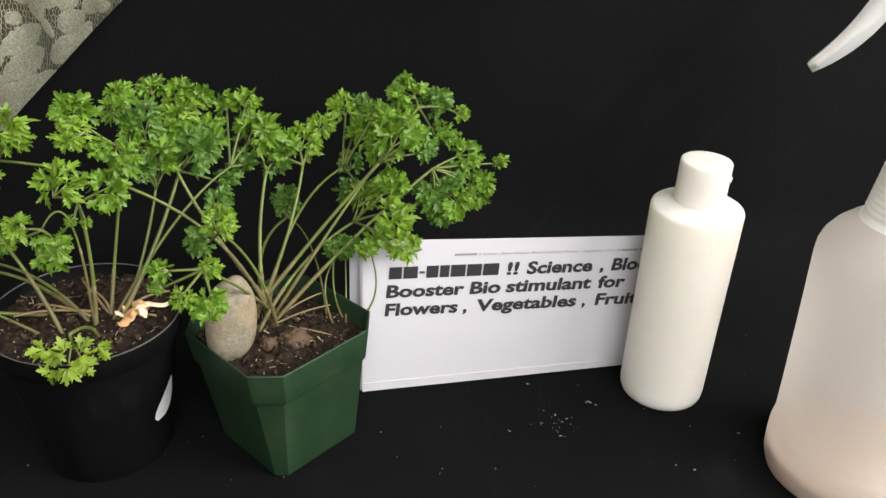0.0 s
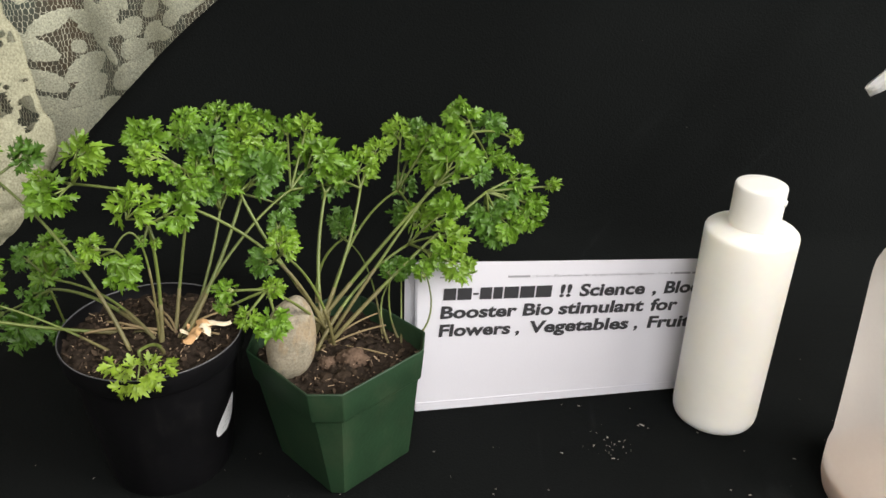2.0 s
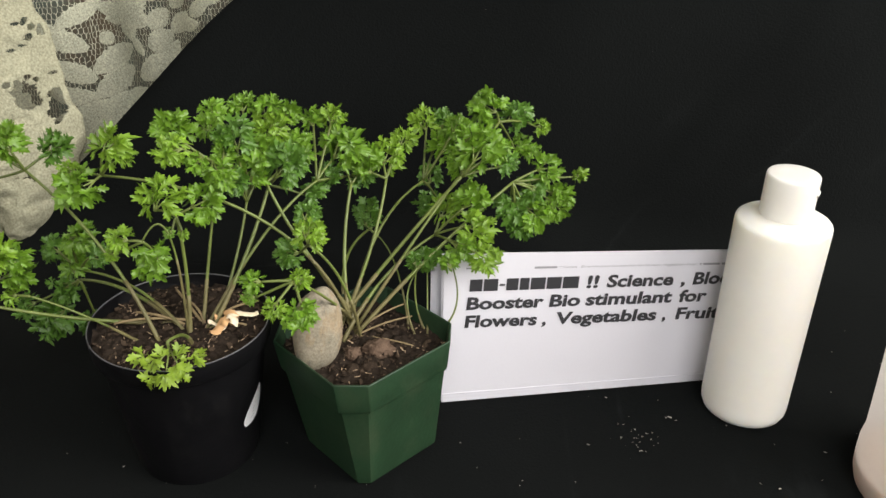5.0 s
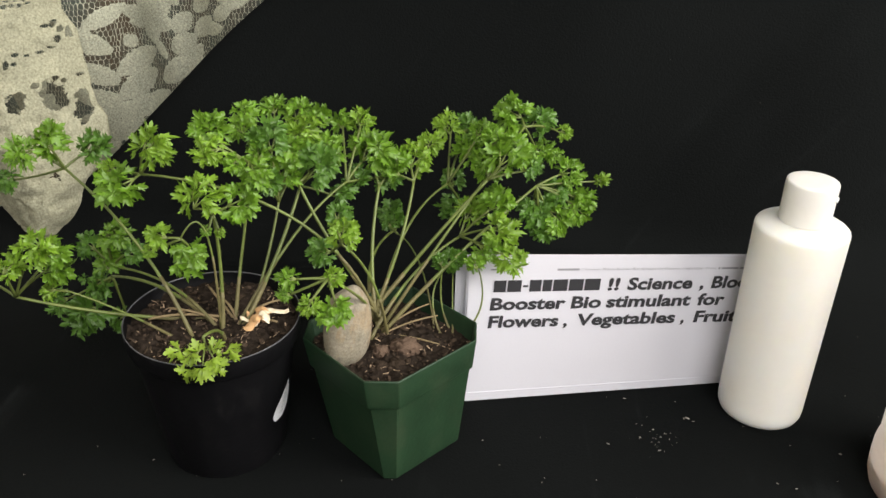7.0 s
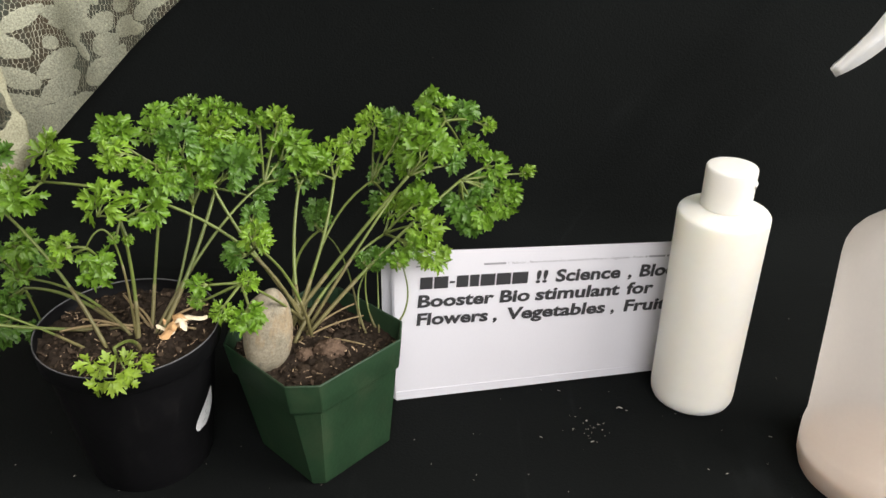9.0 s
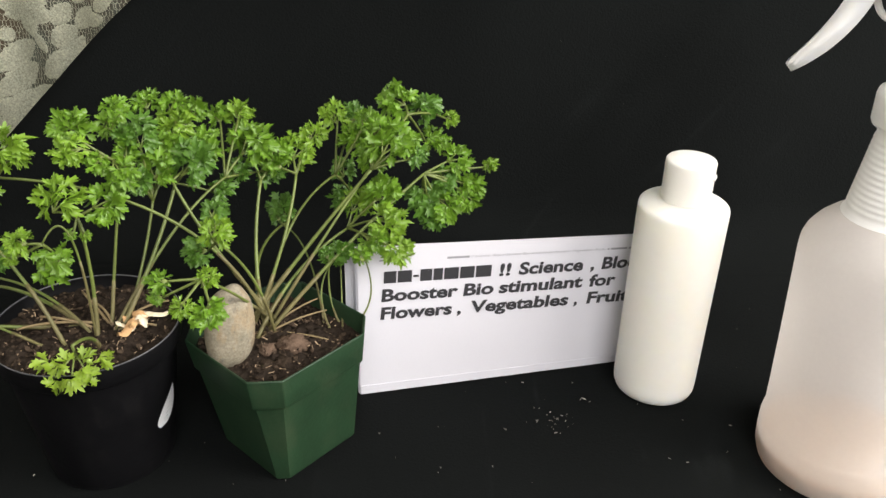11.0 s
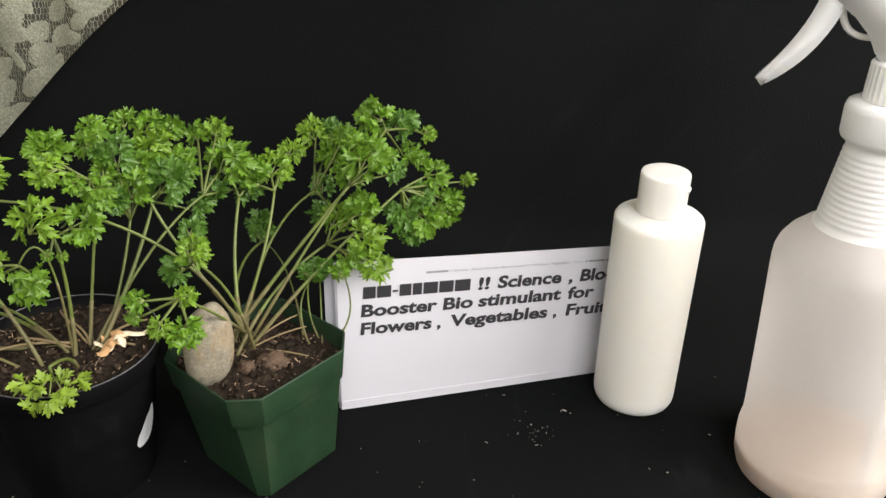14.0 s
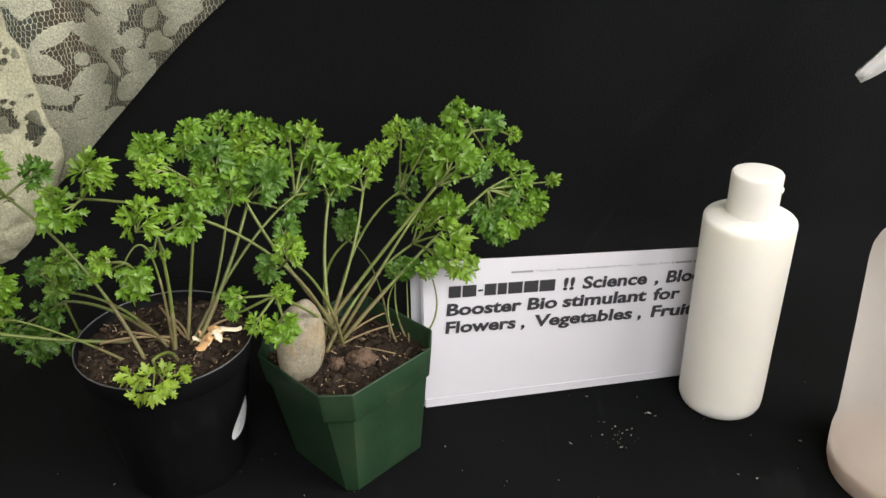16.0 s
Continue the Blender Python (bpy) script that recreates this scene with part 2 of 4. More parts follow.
def tube(bm, points, r0, r1, n=7):
    """A tapered round stem along points."""
    pts = [Vector(p) for p in points]
    rings = []
    for i, p in enumerate(pts):
        d = (pts[min(i + 1, len(pts) - 1)] - pts[max(i - 1, 0)]).normalized()
        u = d.orthogonal().normalized() if not rings else (prev - d * prev.dot(d)).normalized()
        prev = u
        v = d.cross(u)
        r = r0 + (r1 - r0) * i / (len(pts) - 1)
        rings.append([bm.verts.new(p + r * (math.cos(2 * math.pi * k / n) * u + math.sin(2 * math.pi * k / n) * v)) for k in range(n)])
    for a, b in zip(rings, rings[1:]):
        for k in range(n):
            bm.faces.new((a[k], a[(k + 1) % n], b[(k + 1) % n], b[k]))
    bm.faces.new(rings[0][::-1])
    bm.faces.new(rings[-1])


def bezier(a, c, b, n=10):
    a, b, c = Vector(a), Vector(b), Vector(c)
    return [(1 - s) ** 2 * a + 2 * s * (1 - s) * c + s * s * b for s in (i / n for i in range(n + 1))]


def box(bm, lo, hi):
    x0, y0, z0 = lo
    x1, y1, z1 = hi
    v = [bm.verts.new(p) for p in ((x0, y0, z0), (x1, y0, z0), (x1, y1, z0), (x0, y1, z0), (x0, y0, z1), (x1, y0, z1), (x1, y1, z1), (x0, y1, z1))]
    for f in ((3, 2, 1, 0), (4, 5, 6, 7), (0, 1, 5, 4), (1, 2, 6, 5), (2, 3, 7, 6), (3, 0, 4, 7)):
        bm.faces.new([v[i] for i in f])


def slab(name, lo, hi, material, label, category="wall"):
    bm = bmesh.new()
    box(bm, lo, hi)
    return tagged(mesh_ob(name, bm, material, smooth=False), label, category, kind="structure")


# ---- the room, closed round the table ----
slab("floor", (-1.3, -1.0, -0.79), (1.3, 1.3, -0.75), M_FLOOR, "brown wooden floor under the table", "floor")
slab("ceiling", (-1.3, -1.0, 2.45), (1.3, 1.3, 2.5), M_WALL, "plain pale ceiling", "ceiling")
slab("wall_back", (-1.3, 1.0, -0.75), (1.3, 1.05, 2.45), M_BACK, "dim green-brown wall behind the lace curtain")
def wall_with_window(name, x0, x1, y0, y1, z0, z1):
    """A side wall with an opening for a window."""
    bm = bmesh.new()
    box(bm, (x0, -0.95, -0.75), (x1, y0, 2.45))
    box(bm, (x0, y1, -0.75), (x1, 1.0, 2.45))
    box(bm, (x0, y0, -0.75), (x1, y1, z0))
    box(bm, (x0, y0, z1), (x1, y1, 2.45))
    return tagged(mesh_ob(name, bm, M_WALL, smooth=False), "plain pale wall with a window opening", "wall", kind="structure")


wall_with_window("wall_right", 1.25, 1.3, -0.45, 0.55, 0.35, 1.25)
slab("wall_left", (-1.3, -0.95, -0.75), (-1.25, 1.0, 2.45), M_WALL, "plain pale wall")
bm = bmesh.new()
box(bm, (-1.3, -1.0, -0.75), (-0.3, -0.95, 2.45))
box(bm, (1.02, -1.0, -0.75), (1.3, -0.95, 2.45))
box(bm, (-0.3, -1.0, -0.75), (1.02, -0.95, 0.68))
box(bm, (-0.3, -1.0, 1.98), (1.02, -0.95, 2.45))
tagged(mesh_ob("wall_front", bm, M_WALL, smooth=False), "plain pale wall with a wide window opening", "wall", kind="structure")

# ---- table and black cloth ----
table = thing("table", "plain wooden table hidden under a black cloth", "table")
bm = bmesh.new()
box(bm, (-0.95, -0.15, -0.045), (0.95, 0.64, -0.02))
part("tabletop", bm, M_WOOD, table, smooth=False)
for lx in (-0.9, 0.85):
    for ly in (-0.1, 0.56):
        bm = bmesh.new()
        box(bm, (lx, ly, -0.75), (lx + 0.05, ly + 0.05, -0.045))
        part("leg", bm, M_WOOD, table, smooth=False)


def cloth_sag(x, y):
    """How far the soft cloth dips or swells."""
    dip = -0.010 * math.exp(-(((x - 0.24) / 0.07) ** 2 + ((y - 0.40) / 0.08) ** 2))
    return dip + 0.0012 * noise.noise((x * 14, y * 14, 0.0)) + 0.0006 * noise.noise((x * 45, y * 45, 3.0))


def backdrop_cloth():
    """One black cloth: flat on the table, then sweeping up behind it, its side edge drawn up slantwise."""
    bm = bmesh.new()
    rows = []
    flat, bend, rise = 52, 10, 44
    for j in range(flat + bend + rise + 1):
        if j <= flat:
            y, z, w = -0.13 + 0.73 * j / flat, 0.0, 0.0
        elif j <= flat + bend:
            a = (j - flat) / bend * radians(80)
            y, z, w = 0.60 + 0.045 * math.sin(a), 0.045 * (1 - math.cos(a)), (j - flat) / bend
        else:
            s = (j - flat - bend) / rise * 0.62
            y, z, w = 0.6443 + 0.174 * s, 0.0372 + 0.985 * s, 1.0
        left = -0.93
        if w > 0:
            left = -0.386 + 1.14 * z + 0.012 * noise.noise((z * 9, 0, 0)) - 0.12 * (1 - w)
        row = []
        for i in range(91):
            x = left + (0.93 - left) * i / 90
            zz = z + (1 - w) * cloth_sag(x, y)
            fold = 0.0
            if w > 0:
                q = x * 0.78 - z * 0.62
                fold = w * (0.006 * math.sin(q * 34 + 1.0) + 0.010 * noise.noise((q * 7, z * 1.5, 5.0)) - 0.005 * max(0, 1 - abs(q - 0.06) / 0.008) - 0.004 * max(0, 1 - abs(q + 0.222) / 0.007))
            row.append(bm.verts.new((x, y + fold, zz)))
        rows.append(row)
    for a, b in zip(rows, rows[1:]):
        for i in range(90):
            bm.faces.new((a[i], a[i + 1], b[i + 1], b[i]))
    ob = mesh_ob("black_cloth", bm, M_VELVET)
    m = ob.modifiers.new("thickness", "SOLIDIFY")
    m.thickness, m.offset = 0.002, -1
    return tagged(ob, "black velvet cloth over the table, drawn up behind as a backdrop", "cloth")


backdrop_cloth()

# ---- lace curtains ----


def lace_leaf(bm, cx, cz, ang, length, width, place, lift):
    """One woven leaf of the lace pattern: a plump pad with a ragged edge and a pointed tip."""
    n = 16
    rows = []
    for k in range(n + 1):
        q = k / n
        half = 0.53 * width * math.sin(math.pi * (0.05 + 0.92 * q)) ** 0.78 * (1.1 - 0.25 * q)
        rows.append([])
        for side, h in ((-1, 0.2), (-0.55, 1.0), (-0.06, 0.75), (0.06, 0.75), (0.55, 1.0), (1, 0.2)):
            rag = 1 + (0.09 * math.sin(k * 2.6 + cx * 900 + side) + 0.07 * noise.noise((k * 0.9, cx * 300, side)) if abs(side) == 1 else 0)
            x = cx + q * length * math.cos(ang) - side * rag * half * math.sin(ang)
            z = cz + q * length * math.sin(ang) + side * rag * half * math.cos(ang)
            rows[-1].append(bm.verts.new(place(x, z, lift * h * (1 + 0.3 * noise.noise((x * 400, z * 400, 3))))))
    for a, b in zip(rows, rows[1:]):
        for i in range(5):
            bm.faces.new((a[i], a[i + 1], b[i + 1], b[i]))


def net_mesh(x0, x1, z0, z1, place, material, top, cell, seed):
    """A fine net of threads."""
    rng = random.Random(seed)
    verts, faces = [], []

    def thread(a, b, w):
        dx, dz = b[0] - a[0], b[1] - a[1]
        length = math.hypot(dx, dz)
        ox, oz = -dz / length * w / 2, dx / length * w / 2
        i = len(verts)
        for x, z in ((a[0] + ox, a[1] + oz), (b[0] + ox, b[1] + oz), (b[0] - ox, b[1] - oz), (a[0] - ox, a[1] - oz)):
            verts.append(place(x, z, 0.0))
        faces.append((i, i + 1, i + 2, i + 3))

    def wander(i, j):
        x = x0 + (i + 0.5 * (j % 2)) * cell * 0.9
        z = z0 + j * cell * 1.5
        return x + cell * 0.9 * noise.noise((x * 60, z * 60, 1)) + cell * 0.3 * noise.noise((i * 1.7, j * 1.7, 5)), z + cell * 0.3 * noise.noise((x * 60, z * 60, 9))

    ny, nx = int((z1 - z0) / (cell * 1.5)), int((x1 - x0) / (cell * 0.9))
    for j in range(ny):
        for i in range(nx):
            x, z = wander(i, j)
            up = (x, z + cell * 0.95)
            w = 0.00034 * rng.uniform(0.6, 1.5)
            thread((x, z), up, w * 1.3)
            right = wander(i + j % 2, j + 1)
            left = wander(i + j % 2 - 1, j + 1)
            thread(up, right, w)
            thread(up, left, w)
    me = bpy.data.meshes.new("net")
    me.from_pydata(verts, [], faces)
    me.materials.append(material)
    net = new("net", me)
    net.parent = top
    tagged(net, kind="stuff")


def hang_back(x, z, lift):
    return (x, 0.735 + 0.012 * math.sin(x * 38 + 0.6) + 0.006 * math.sin(x * 95 + z * 9) + 0.005 * noise.noise((x * 20, z * 6, 0)) - lift, z)


# woven leaves of the fern sprig and of the blossoms beside it: foot, lean, length and width
FERN_LEAVES = (
    (-0.3405, 0.1191, 145, 0.0454, 0.0170),
    (-0.3541, 0.1398, 30, 0.0332, 0.0133),
    (-0.3736, 0.1118, 111, 0.0198, 0.0113),
    (-0.3360, 0.0993, 35, 0.0394, 0.0180),
    (-0.3381, 0.0924, 141, 0.0318, 0.0148),
    (-0.3375, 0.0776, 165, 0.0380, 0.0149),
    (-0.3364, 0.0787, 39, 0.0384, 0.0184),
    (-0.3237, 0.0714, -168, 0.0473, 0.0135),
    (-0.3176, 0.0483, 173, 0.0481, 0.0196),
    (-0.3210, 0.0624, 41, 0.0357, 0.0186),
    (-0.3356, 0.0585, 46, 0.0284, 0.0178),
    (-0.3666, 0.0967, 112, 0.0193, 0.0097),
    (-0.3744, 0.0865, 104, 0.0188, 0.0091),
)
BLOSSOM_LEAVES = (
    (-0.3050, 0.1467, 170, 0.0250, 0.0154),
    (-0.3058, 0.1476, 104, 0.0218, 0.0144),
    (-0.3039, 0.1477, 43, 0.0276, 0.0180),
    (-0.3032, 0.1459, -7, 0.0213, 0.0155),
    (-0.3044, 0.1440, -86, 0.0184, 0.0153),
    (-0.3082, 0.1438, -171, 0.0166, 0.0107),
    (-0.3304, 0.1225, 36, 0.0119, 0.0115),
    (-0.2857, 0.1219, 33, 0.0243, 0.0173),
    (-0.2836, 0.1387, 42, 0.0213, 0.0151),
    (-0.2979, 0.0945, 42, 0.0378, 0.0168),
    (-0.2933, 0.1149, 119, 0.0188, 0.0087),
    (-0.2795, 0.1023, 54, 0.0327, 0.0144),
    (-0.2651, 0.1359, 44, 0.0260, 0.0129),
    (-0.2589, 0.1417, 15, 0.0248, 0.0116),
    (-0.2638, 0.1559, 44, 0.0241, 0.0127),
    (-0.2428, 0.1533, 38, 0.0227, 0.0107),
)
# sprigs higher up and behind the front panel: kind, foot, lean and size
SPRIGS = (
    ("fern", -0.405, 0.052, 100, 0.8), ("blossom", -0.352, 0.181, 12, 0.8), ("fern", -0.318, 0.178, 60, 0.75), ("fern", -0.276, 0.176, 74, 0.8), ("fern", -0.236, 0.168, 60, 0.7),
    ("fern", -0.37, 0.0, 80, 0.9), ("fern", -0.42, 0.165, 70, 0.9), ("blossom", -0.222, 0.178, 20, 0.6), ("blossom", -0.288, 0.172, 10, 0.7), ("blossom", -0.252, 0.196, 0, 0.8), ("fern", -0.300, 0.205, 70, 0.8), ("fern", -0.205, 0.195, 60, 0.7),
)


def back_lace():
    rng = random.Random(3)
    top = thing("lace_curtain", "grey-white lace curtain with woven leaf sprigs", "curtain")
    net_mesh(-0.5, -0.10, -0.10, 0.26, hang_back, M_LACE, top, 0.0031, 4)
    leaves = [(x - 0.04 * length * math.cos(radians(lean)), z - 0.04 * length * math.sin(radians(lean)), radians(lean), 1.05 * length, width) for x, z, lean, length, width in FERN_LEAVES + BLOSSOM_LEAVES]
    for kind, x, z, lean, size in SPRIGS:
        a = radians(lean)
        petals = []
        if kind == "blossom":
            for k in range(6):
                petals.append((x, z, a + k * math.pi / 3 + rng.uniform(-0.15, 0.15), 0.023 * size, 0.0175 * size))
        else:
            for k in range(3):
                for side in (1, -1):
                    petals.append((x + math.cos(a) * 0.0175 * k * size, z + math.sin(a) * 0.0175 * k * size, a - side * (0.92 + rng.uniform(-0.15, 0.15)), (0.034 - 0.003 * k) * size * rng.uniform(0.93, 1.07), 0.0180 * size))
            petals.append((x + math.cos(a) * 0.043 * size, z + math.sin(a) * 0.043 * size, a, 0.024 * size, 0.015 * size))
        leaves += petals
    for px, pz, pa, pl, pw in leaves:
        bm = bmesh.new()
        lace_leaf(bm, px, pz, pa, pl, pw, hang_back, 0.0006 + 0.0005 * rng.random())
        part("woven_leaf", bm, M_LACE, top)


back_lace()
EDGE = ((0.26, -0.365), (0.173, -0.336), (0.149, -0.3265), (0.1146, -0.3225), (0.1024, -0.3200), (0.088, -0.3140), (0.0747, -0.3133), (0.052, -0.3204), (0.033, -0.3304), (0.0, -0.3472), (-0.06, -0.374))
GAPS = ((-0.3571, 0.1108, 0.0062, 0.0066, 0.3), (-0.3379, 0.1119, 0.0062, 0.0105, 0.3), (-0.3243, 0.1013, 0.0040, 0.0120, 0.1), (-0.3407, 0.0496, 0.0038, 0.0068, 0.1))
EYELETS = (
    (-0.3373, 0.1614, 0.0013, 0.0023),
    (-0.3313, 0.1632, 0.0013, 0.0027),
    (-0.3342, 0.1569, 0.0012, 0.0023),
    (-0.3307, 0.1548, 0.0014, 0.0035),
    (-0.3347, 0.1507, 0.0016, 0.0023),
    (-0.3289, 0.1518, 0.0012, 0.0019),
    (-0.3382, 0.1458, 0.0020, 0.0008),
    (-0.3406, 0.1605, 0.0015, 0.0010),
    (-0.3555, 0.1438, 0.0016, 0.0012),
    (-0.3502, 0.1425, 0.0016, 0.0008),
    (-0.3435, 0.1436, 0.0020, 0.0010),
    (-0.3606, 0.1375, 0.0016, 0.0028),
    (-0.3565, 0.1378, 0.0014, 0.0012),
    (-0.3470, 0.1213, 0.0020, 0.0020),
    (-0.3420, 0.1220, 0.0016, 0.0016),
    (-0.3361, 0.1247, 0.0016, 0.0016),
    (-0.3325, 0.1220, 0.0012, 0.0016),
    (-0.3262, 0.1232, 0.0016, 0.0012),
)


def panel_edge(z):
    for (za, xa), (zb, xb) in zip(EDGE, EDGE[1:]):
        if z >= zb:
            q = min(1.0, max(0.0, (z - zb) / (za - zb)))
            return xb + (xa - xb) * q * q * (3 - 2 * q)
    return EDGE[-1][1]


def place_front(x, z, lift=0.0):
    curl = 0.02 * max(0.0, 1 - (panel_edge(z) - x) / 0.018) ** 2
    fold = 0.016 * math.sin((x + 0.32) * 55 + z * 12) + 0.008 * noise.noise((x * 25, z * 10, 7)) + 0.0022 * noise.noise((x * 130, z * 130, 4))
    return (x, curl + 0.628 + fold - lift, z)


def pierced(x, z):
    """Whether a hole of the woven pattern lies here: wide ragged gaps, or eyelets in clusters."""
    wob = 0.3 * noise.noise((x * 260, z * 260, 3))
    for gx, gz, rx, rz, lean in GAPS:
        dx, dz = x - gx, z - gz
        u, v = dx * math.cos(lean) + dz * math.sin(lean), dz * math.cos(lean) - dx * math.sin(lean)
        if (u / rx) ** 2 + (v / rz) ** 2 < 1 + 2.6 * wob + 0.5 * noise.noise((x * 900, z * 900, 8)):
            return True
    for gx, gz, rx, rz in EYELETS:
        if ((x - gx) / rx) ** 2 + ((z - gz) / rz) ** 2 < 1.1 + 1.2 * wob:
            return True
    if noise.noise((x * 36, z * 48, 1)) < (0.62 if z > 0.085 else 0.3):
        return False
    row = round(z / 0.0036)
    shift = 0.5 * (row % 2)
    ex = (round(x / 0.0036 - shift) + shift) * 0.0036
    return ((x - ex) / 0.0012) ** 2 + ((z - row * 0.0036) / 0.0014) ** 2 < 1 + 2.2 * wob


def eyelet_panel():
    """A closely woven curtain panel, pierced by clusters of small eyelets and a few larger gaps."""
    rng = random.Random(8)
    top = thing("lace_curtain", "ivory closely woven lace curtain panel hanging in a soft fold", "curtain")
    nx, nz = 250, 370
    verts, faces, index = [], [], {}

    def spot(i, j):
        z = -0.03 + j * 0.0007
        return panel_edge(z) - 0.0007 * i + 0.0003 * noise.noise((i * 0.9, j * 0.9, 2)), z

    def vertex(i, j):
        if (i, j) not in index:
            index[i, j] = len(verts)
            verts.append(place_front(*spot(i, j)))
        return index[i, j]

    for j in range(nz):
        for i in range(nx):
            if i < 3 or not pierced(*spot(i, j)):
                faces.append((vertex(i, j), vertex(i, j + 1), vertex(i + 1, j + 1), vertex(i + 1, j)))
    me = bpy.data.meshes.new("woven_panel")
    me.from_pydata(verts, [], faces)
    me.materials.append(M_LACE_IVORY)
    for p in me.polygons:
        p.use_smooth = True
    panel = new("woven_panel", me)
    panel.parent = top
    m = panel.modifiers.new("thickness", "SOLIDIFY")
    m.thickness = 0.0006
    for k in range(15):
        x, z = -0.332 - 0.011 * (k % 5) - 0.006 * (k // 5), 0.082 - 0.026 * (k // 5) - 0.004 * (k % 2)
        ang = radians(205 + 20 * (k % 3))
        for side in (-0.8, 0, 0.8):
            bm = bmesh.new()
            lace_leaf(bm, x, z, ang + side + rng.uniform(-0.15, 0.15), 0.021, 0.0125, lambda px, pz, up: place_front(px, pz, up + 0.0008), 0.0010)
            part("woven_leaf", bm, M_LACE_IVORY, top)


eyelet_panel()

# ---- pots ----
BLACK_C, GREEN_C = Vector((-0.151, 0.4135, 0.0)), Vector((-0.0622, 0.4248, 0.0))


def round_pot():
    top = thing("round_pot", "black plastic round nursery pot standing on the cloth", "plant pot", Matrix.Translation(BLACK_C))
    prof = [(0.004, 0.002), (0.0285, 0.002), (0.0302, 0.0), (0.0312, 0.003), (0.0398, 0.069), (0.0418, 0.0692), (0.0426, 0.0705), (0.0432, 0.0785), (0.0430, 0.0798), (0.0424, 0.0798), (0.0414, 0.071), (0.0385, 0.068), (0.030, 0.006), (0.002, 0.005)]
    sharp(part("body", lathe(prof, 72), M_BLACK_POT, top), 40)
    # thin ring in lighter grey that paints the highlight along the rim
    bm = lathe([(0.0426, 0.0797), (0.04305, 0.0797), (0.0431, 0.0801), (0.0429, 0.0804), (0.0426, 0.0802), (0.0426, 0.0797)], 72)
    part("rim", bm, M_RIM, top, "greyish rim edge, its highlight put into the colour")
    # leaf-shaped sticker that follows the pot's slope
    bm = bmesh.new()
    n = 14
    cols = []
    for k in range(n + 1):
        s = k / n
        z = 0.0262 + 0.0200 * s
        r = 0.0312 + (0.0398 - 0.0312) * (z - 0.003) / 0.066 + 0.0003
        half = 0.0068 * math.sin(math.pi * min(1, s * 0.93 + 0.035) ** 0.62) ** 0.9
        mid = radians(-19.5) + 0.24 * s
        cols.append([bm.verts.new((r * math.cos(mid + q * half / r), r * math.sin(mid + q * half / r), z)) for q in (-1, -0.5, 0, 0.5, 1)])
    for a, b in zip(cols, cols[1:]):
        for q in range(4):
            bm.faces.new((a[q], a[q + 1], b[q + 1], b[q]))
    sticker = part("sticker", bm, M_LABEL, top, "silver-white leaf-shaped sticker")
    bm = bmesh.new()
    for k in range(5):
        z = 0.0302 + 0.0024 * k
        r = 0.0312 + (0.0398 - 0.0312) * (z - 0.003) / 0.066 + 0.0007
        a0 = radians(-19.5) + 0.24 * (z - 0.0262) / 0.0200 - 0.06 + 0.02 * (k % 2)
        a1 = a0 + 0.09 - 0.014 * k
        q = [bm.verts.new((r * math.cos(a), r * math.sin(a), zz)) for a, zz in ((a0, z), (a1, z + 0.0006), (a1, z + 0.0009), (a0, z + 0.0003))]
        bm.faces.new(q)
    part("sticker_print", bm, M_PALE_INK, sticker)
    return top


def square_ring(bm, a, cut, z):
    """Eight corners of a square of side a with the corners cut off over the width cut."""
    h, k = a / 2, cut / math.sqrt(2)
    pts = [(h - k, -h), (h, -h + k), (h, h - k), (h - k, h), (-h + k, h), (-h, h - k), (-h, -h + k), (-h + k, -h)]
    return [bm.verts.new((x, y, z)) for x, y in pts]


def square_pot():
    m = Matrix.Translation(GREEN_C) @ pose(0.002, 0, 0, 0, -2.5, 0) @ pose(0, 0, 0, 0, 0, 46.5)
    top = thing("square_pot", "dark green plastic square nursery pot with cut corners", "plant pot", m)
    bm = bmesh.new()
    prof = [(0.046, 0.004, 0.001), (0.0505, 0.006, 0.0), (0.0525, 0.0065, 0.0015), (0.0658, 0.0125, 0.0505), (0.0662, 0.0127, 0.0518), (0.0694, 0.0150, 0.0522), (0.0702, 0.0154, 0.0535), (0.0736, 0.0163, 0.0692), (0.0734, 0.0163, 0.07), (0.0716, 0.0158, 0.07), (0.0708, 0.0155, 0.0685), (0.066, 0.0135, 0.05), (0.05, 0.006, 0.004)]
    rings = [square_ring(bm, *p) for p in prof[:5]]
    for a, b in zip(rings, rings[1:]):
        for i in range(8):
            bm.faces.new((a[i], a[(i + 1) % 8], b[(i + 1) % 8], b[i]))
    bm.faces.new(rings[0][::-1])
    sharp(part("body", bm, M_GREEN_POT, top), 25)
    bm = bmesh.new()
    rings = [square_ring(bm, *p) for p in prof[4:]]
    for a, b in zip(rings, rings[1:]):
        for i in range(8):
            bm.faces.new((a[i], a[(i + 1) % 8], b[(i + 1) % 8], b[i]))
    rim = part("rim", bm, M_GREEN_POT, top, "wide stepped rim band")
    b = rim.modifiers.new("round", "BEVEL")
    b.width, b.segments, b.limit_method, b.angle_limit = 0.0005, 2, "ANGLE", radians(25)
    sharp(rim, 25)
    return top, m


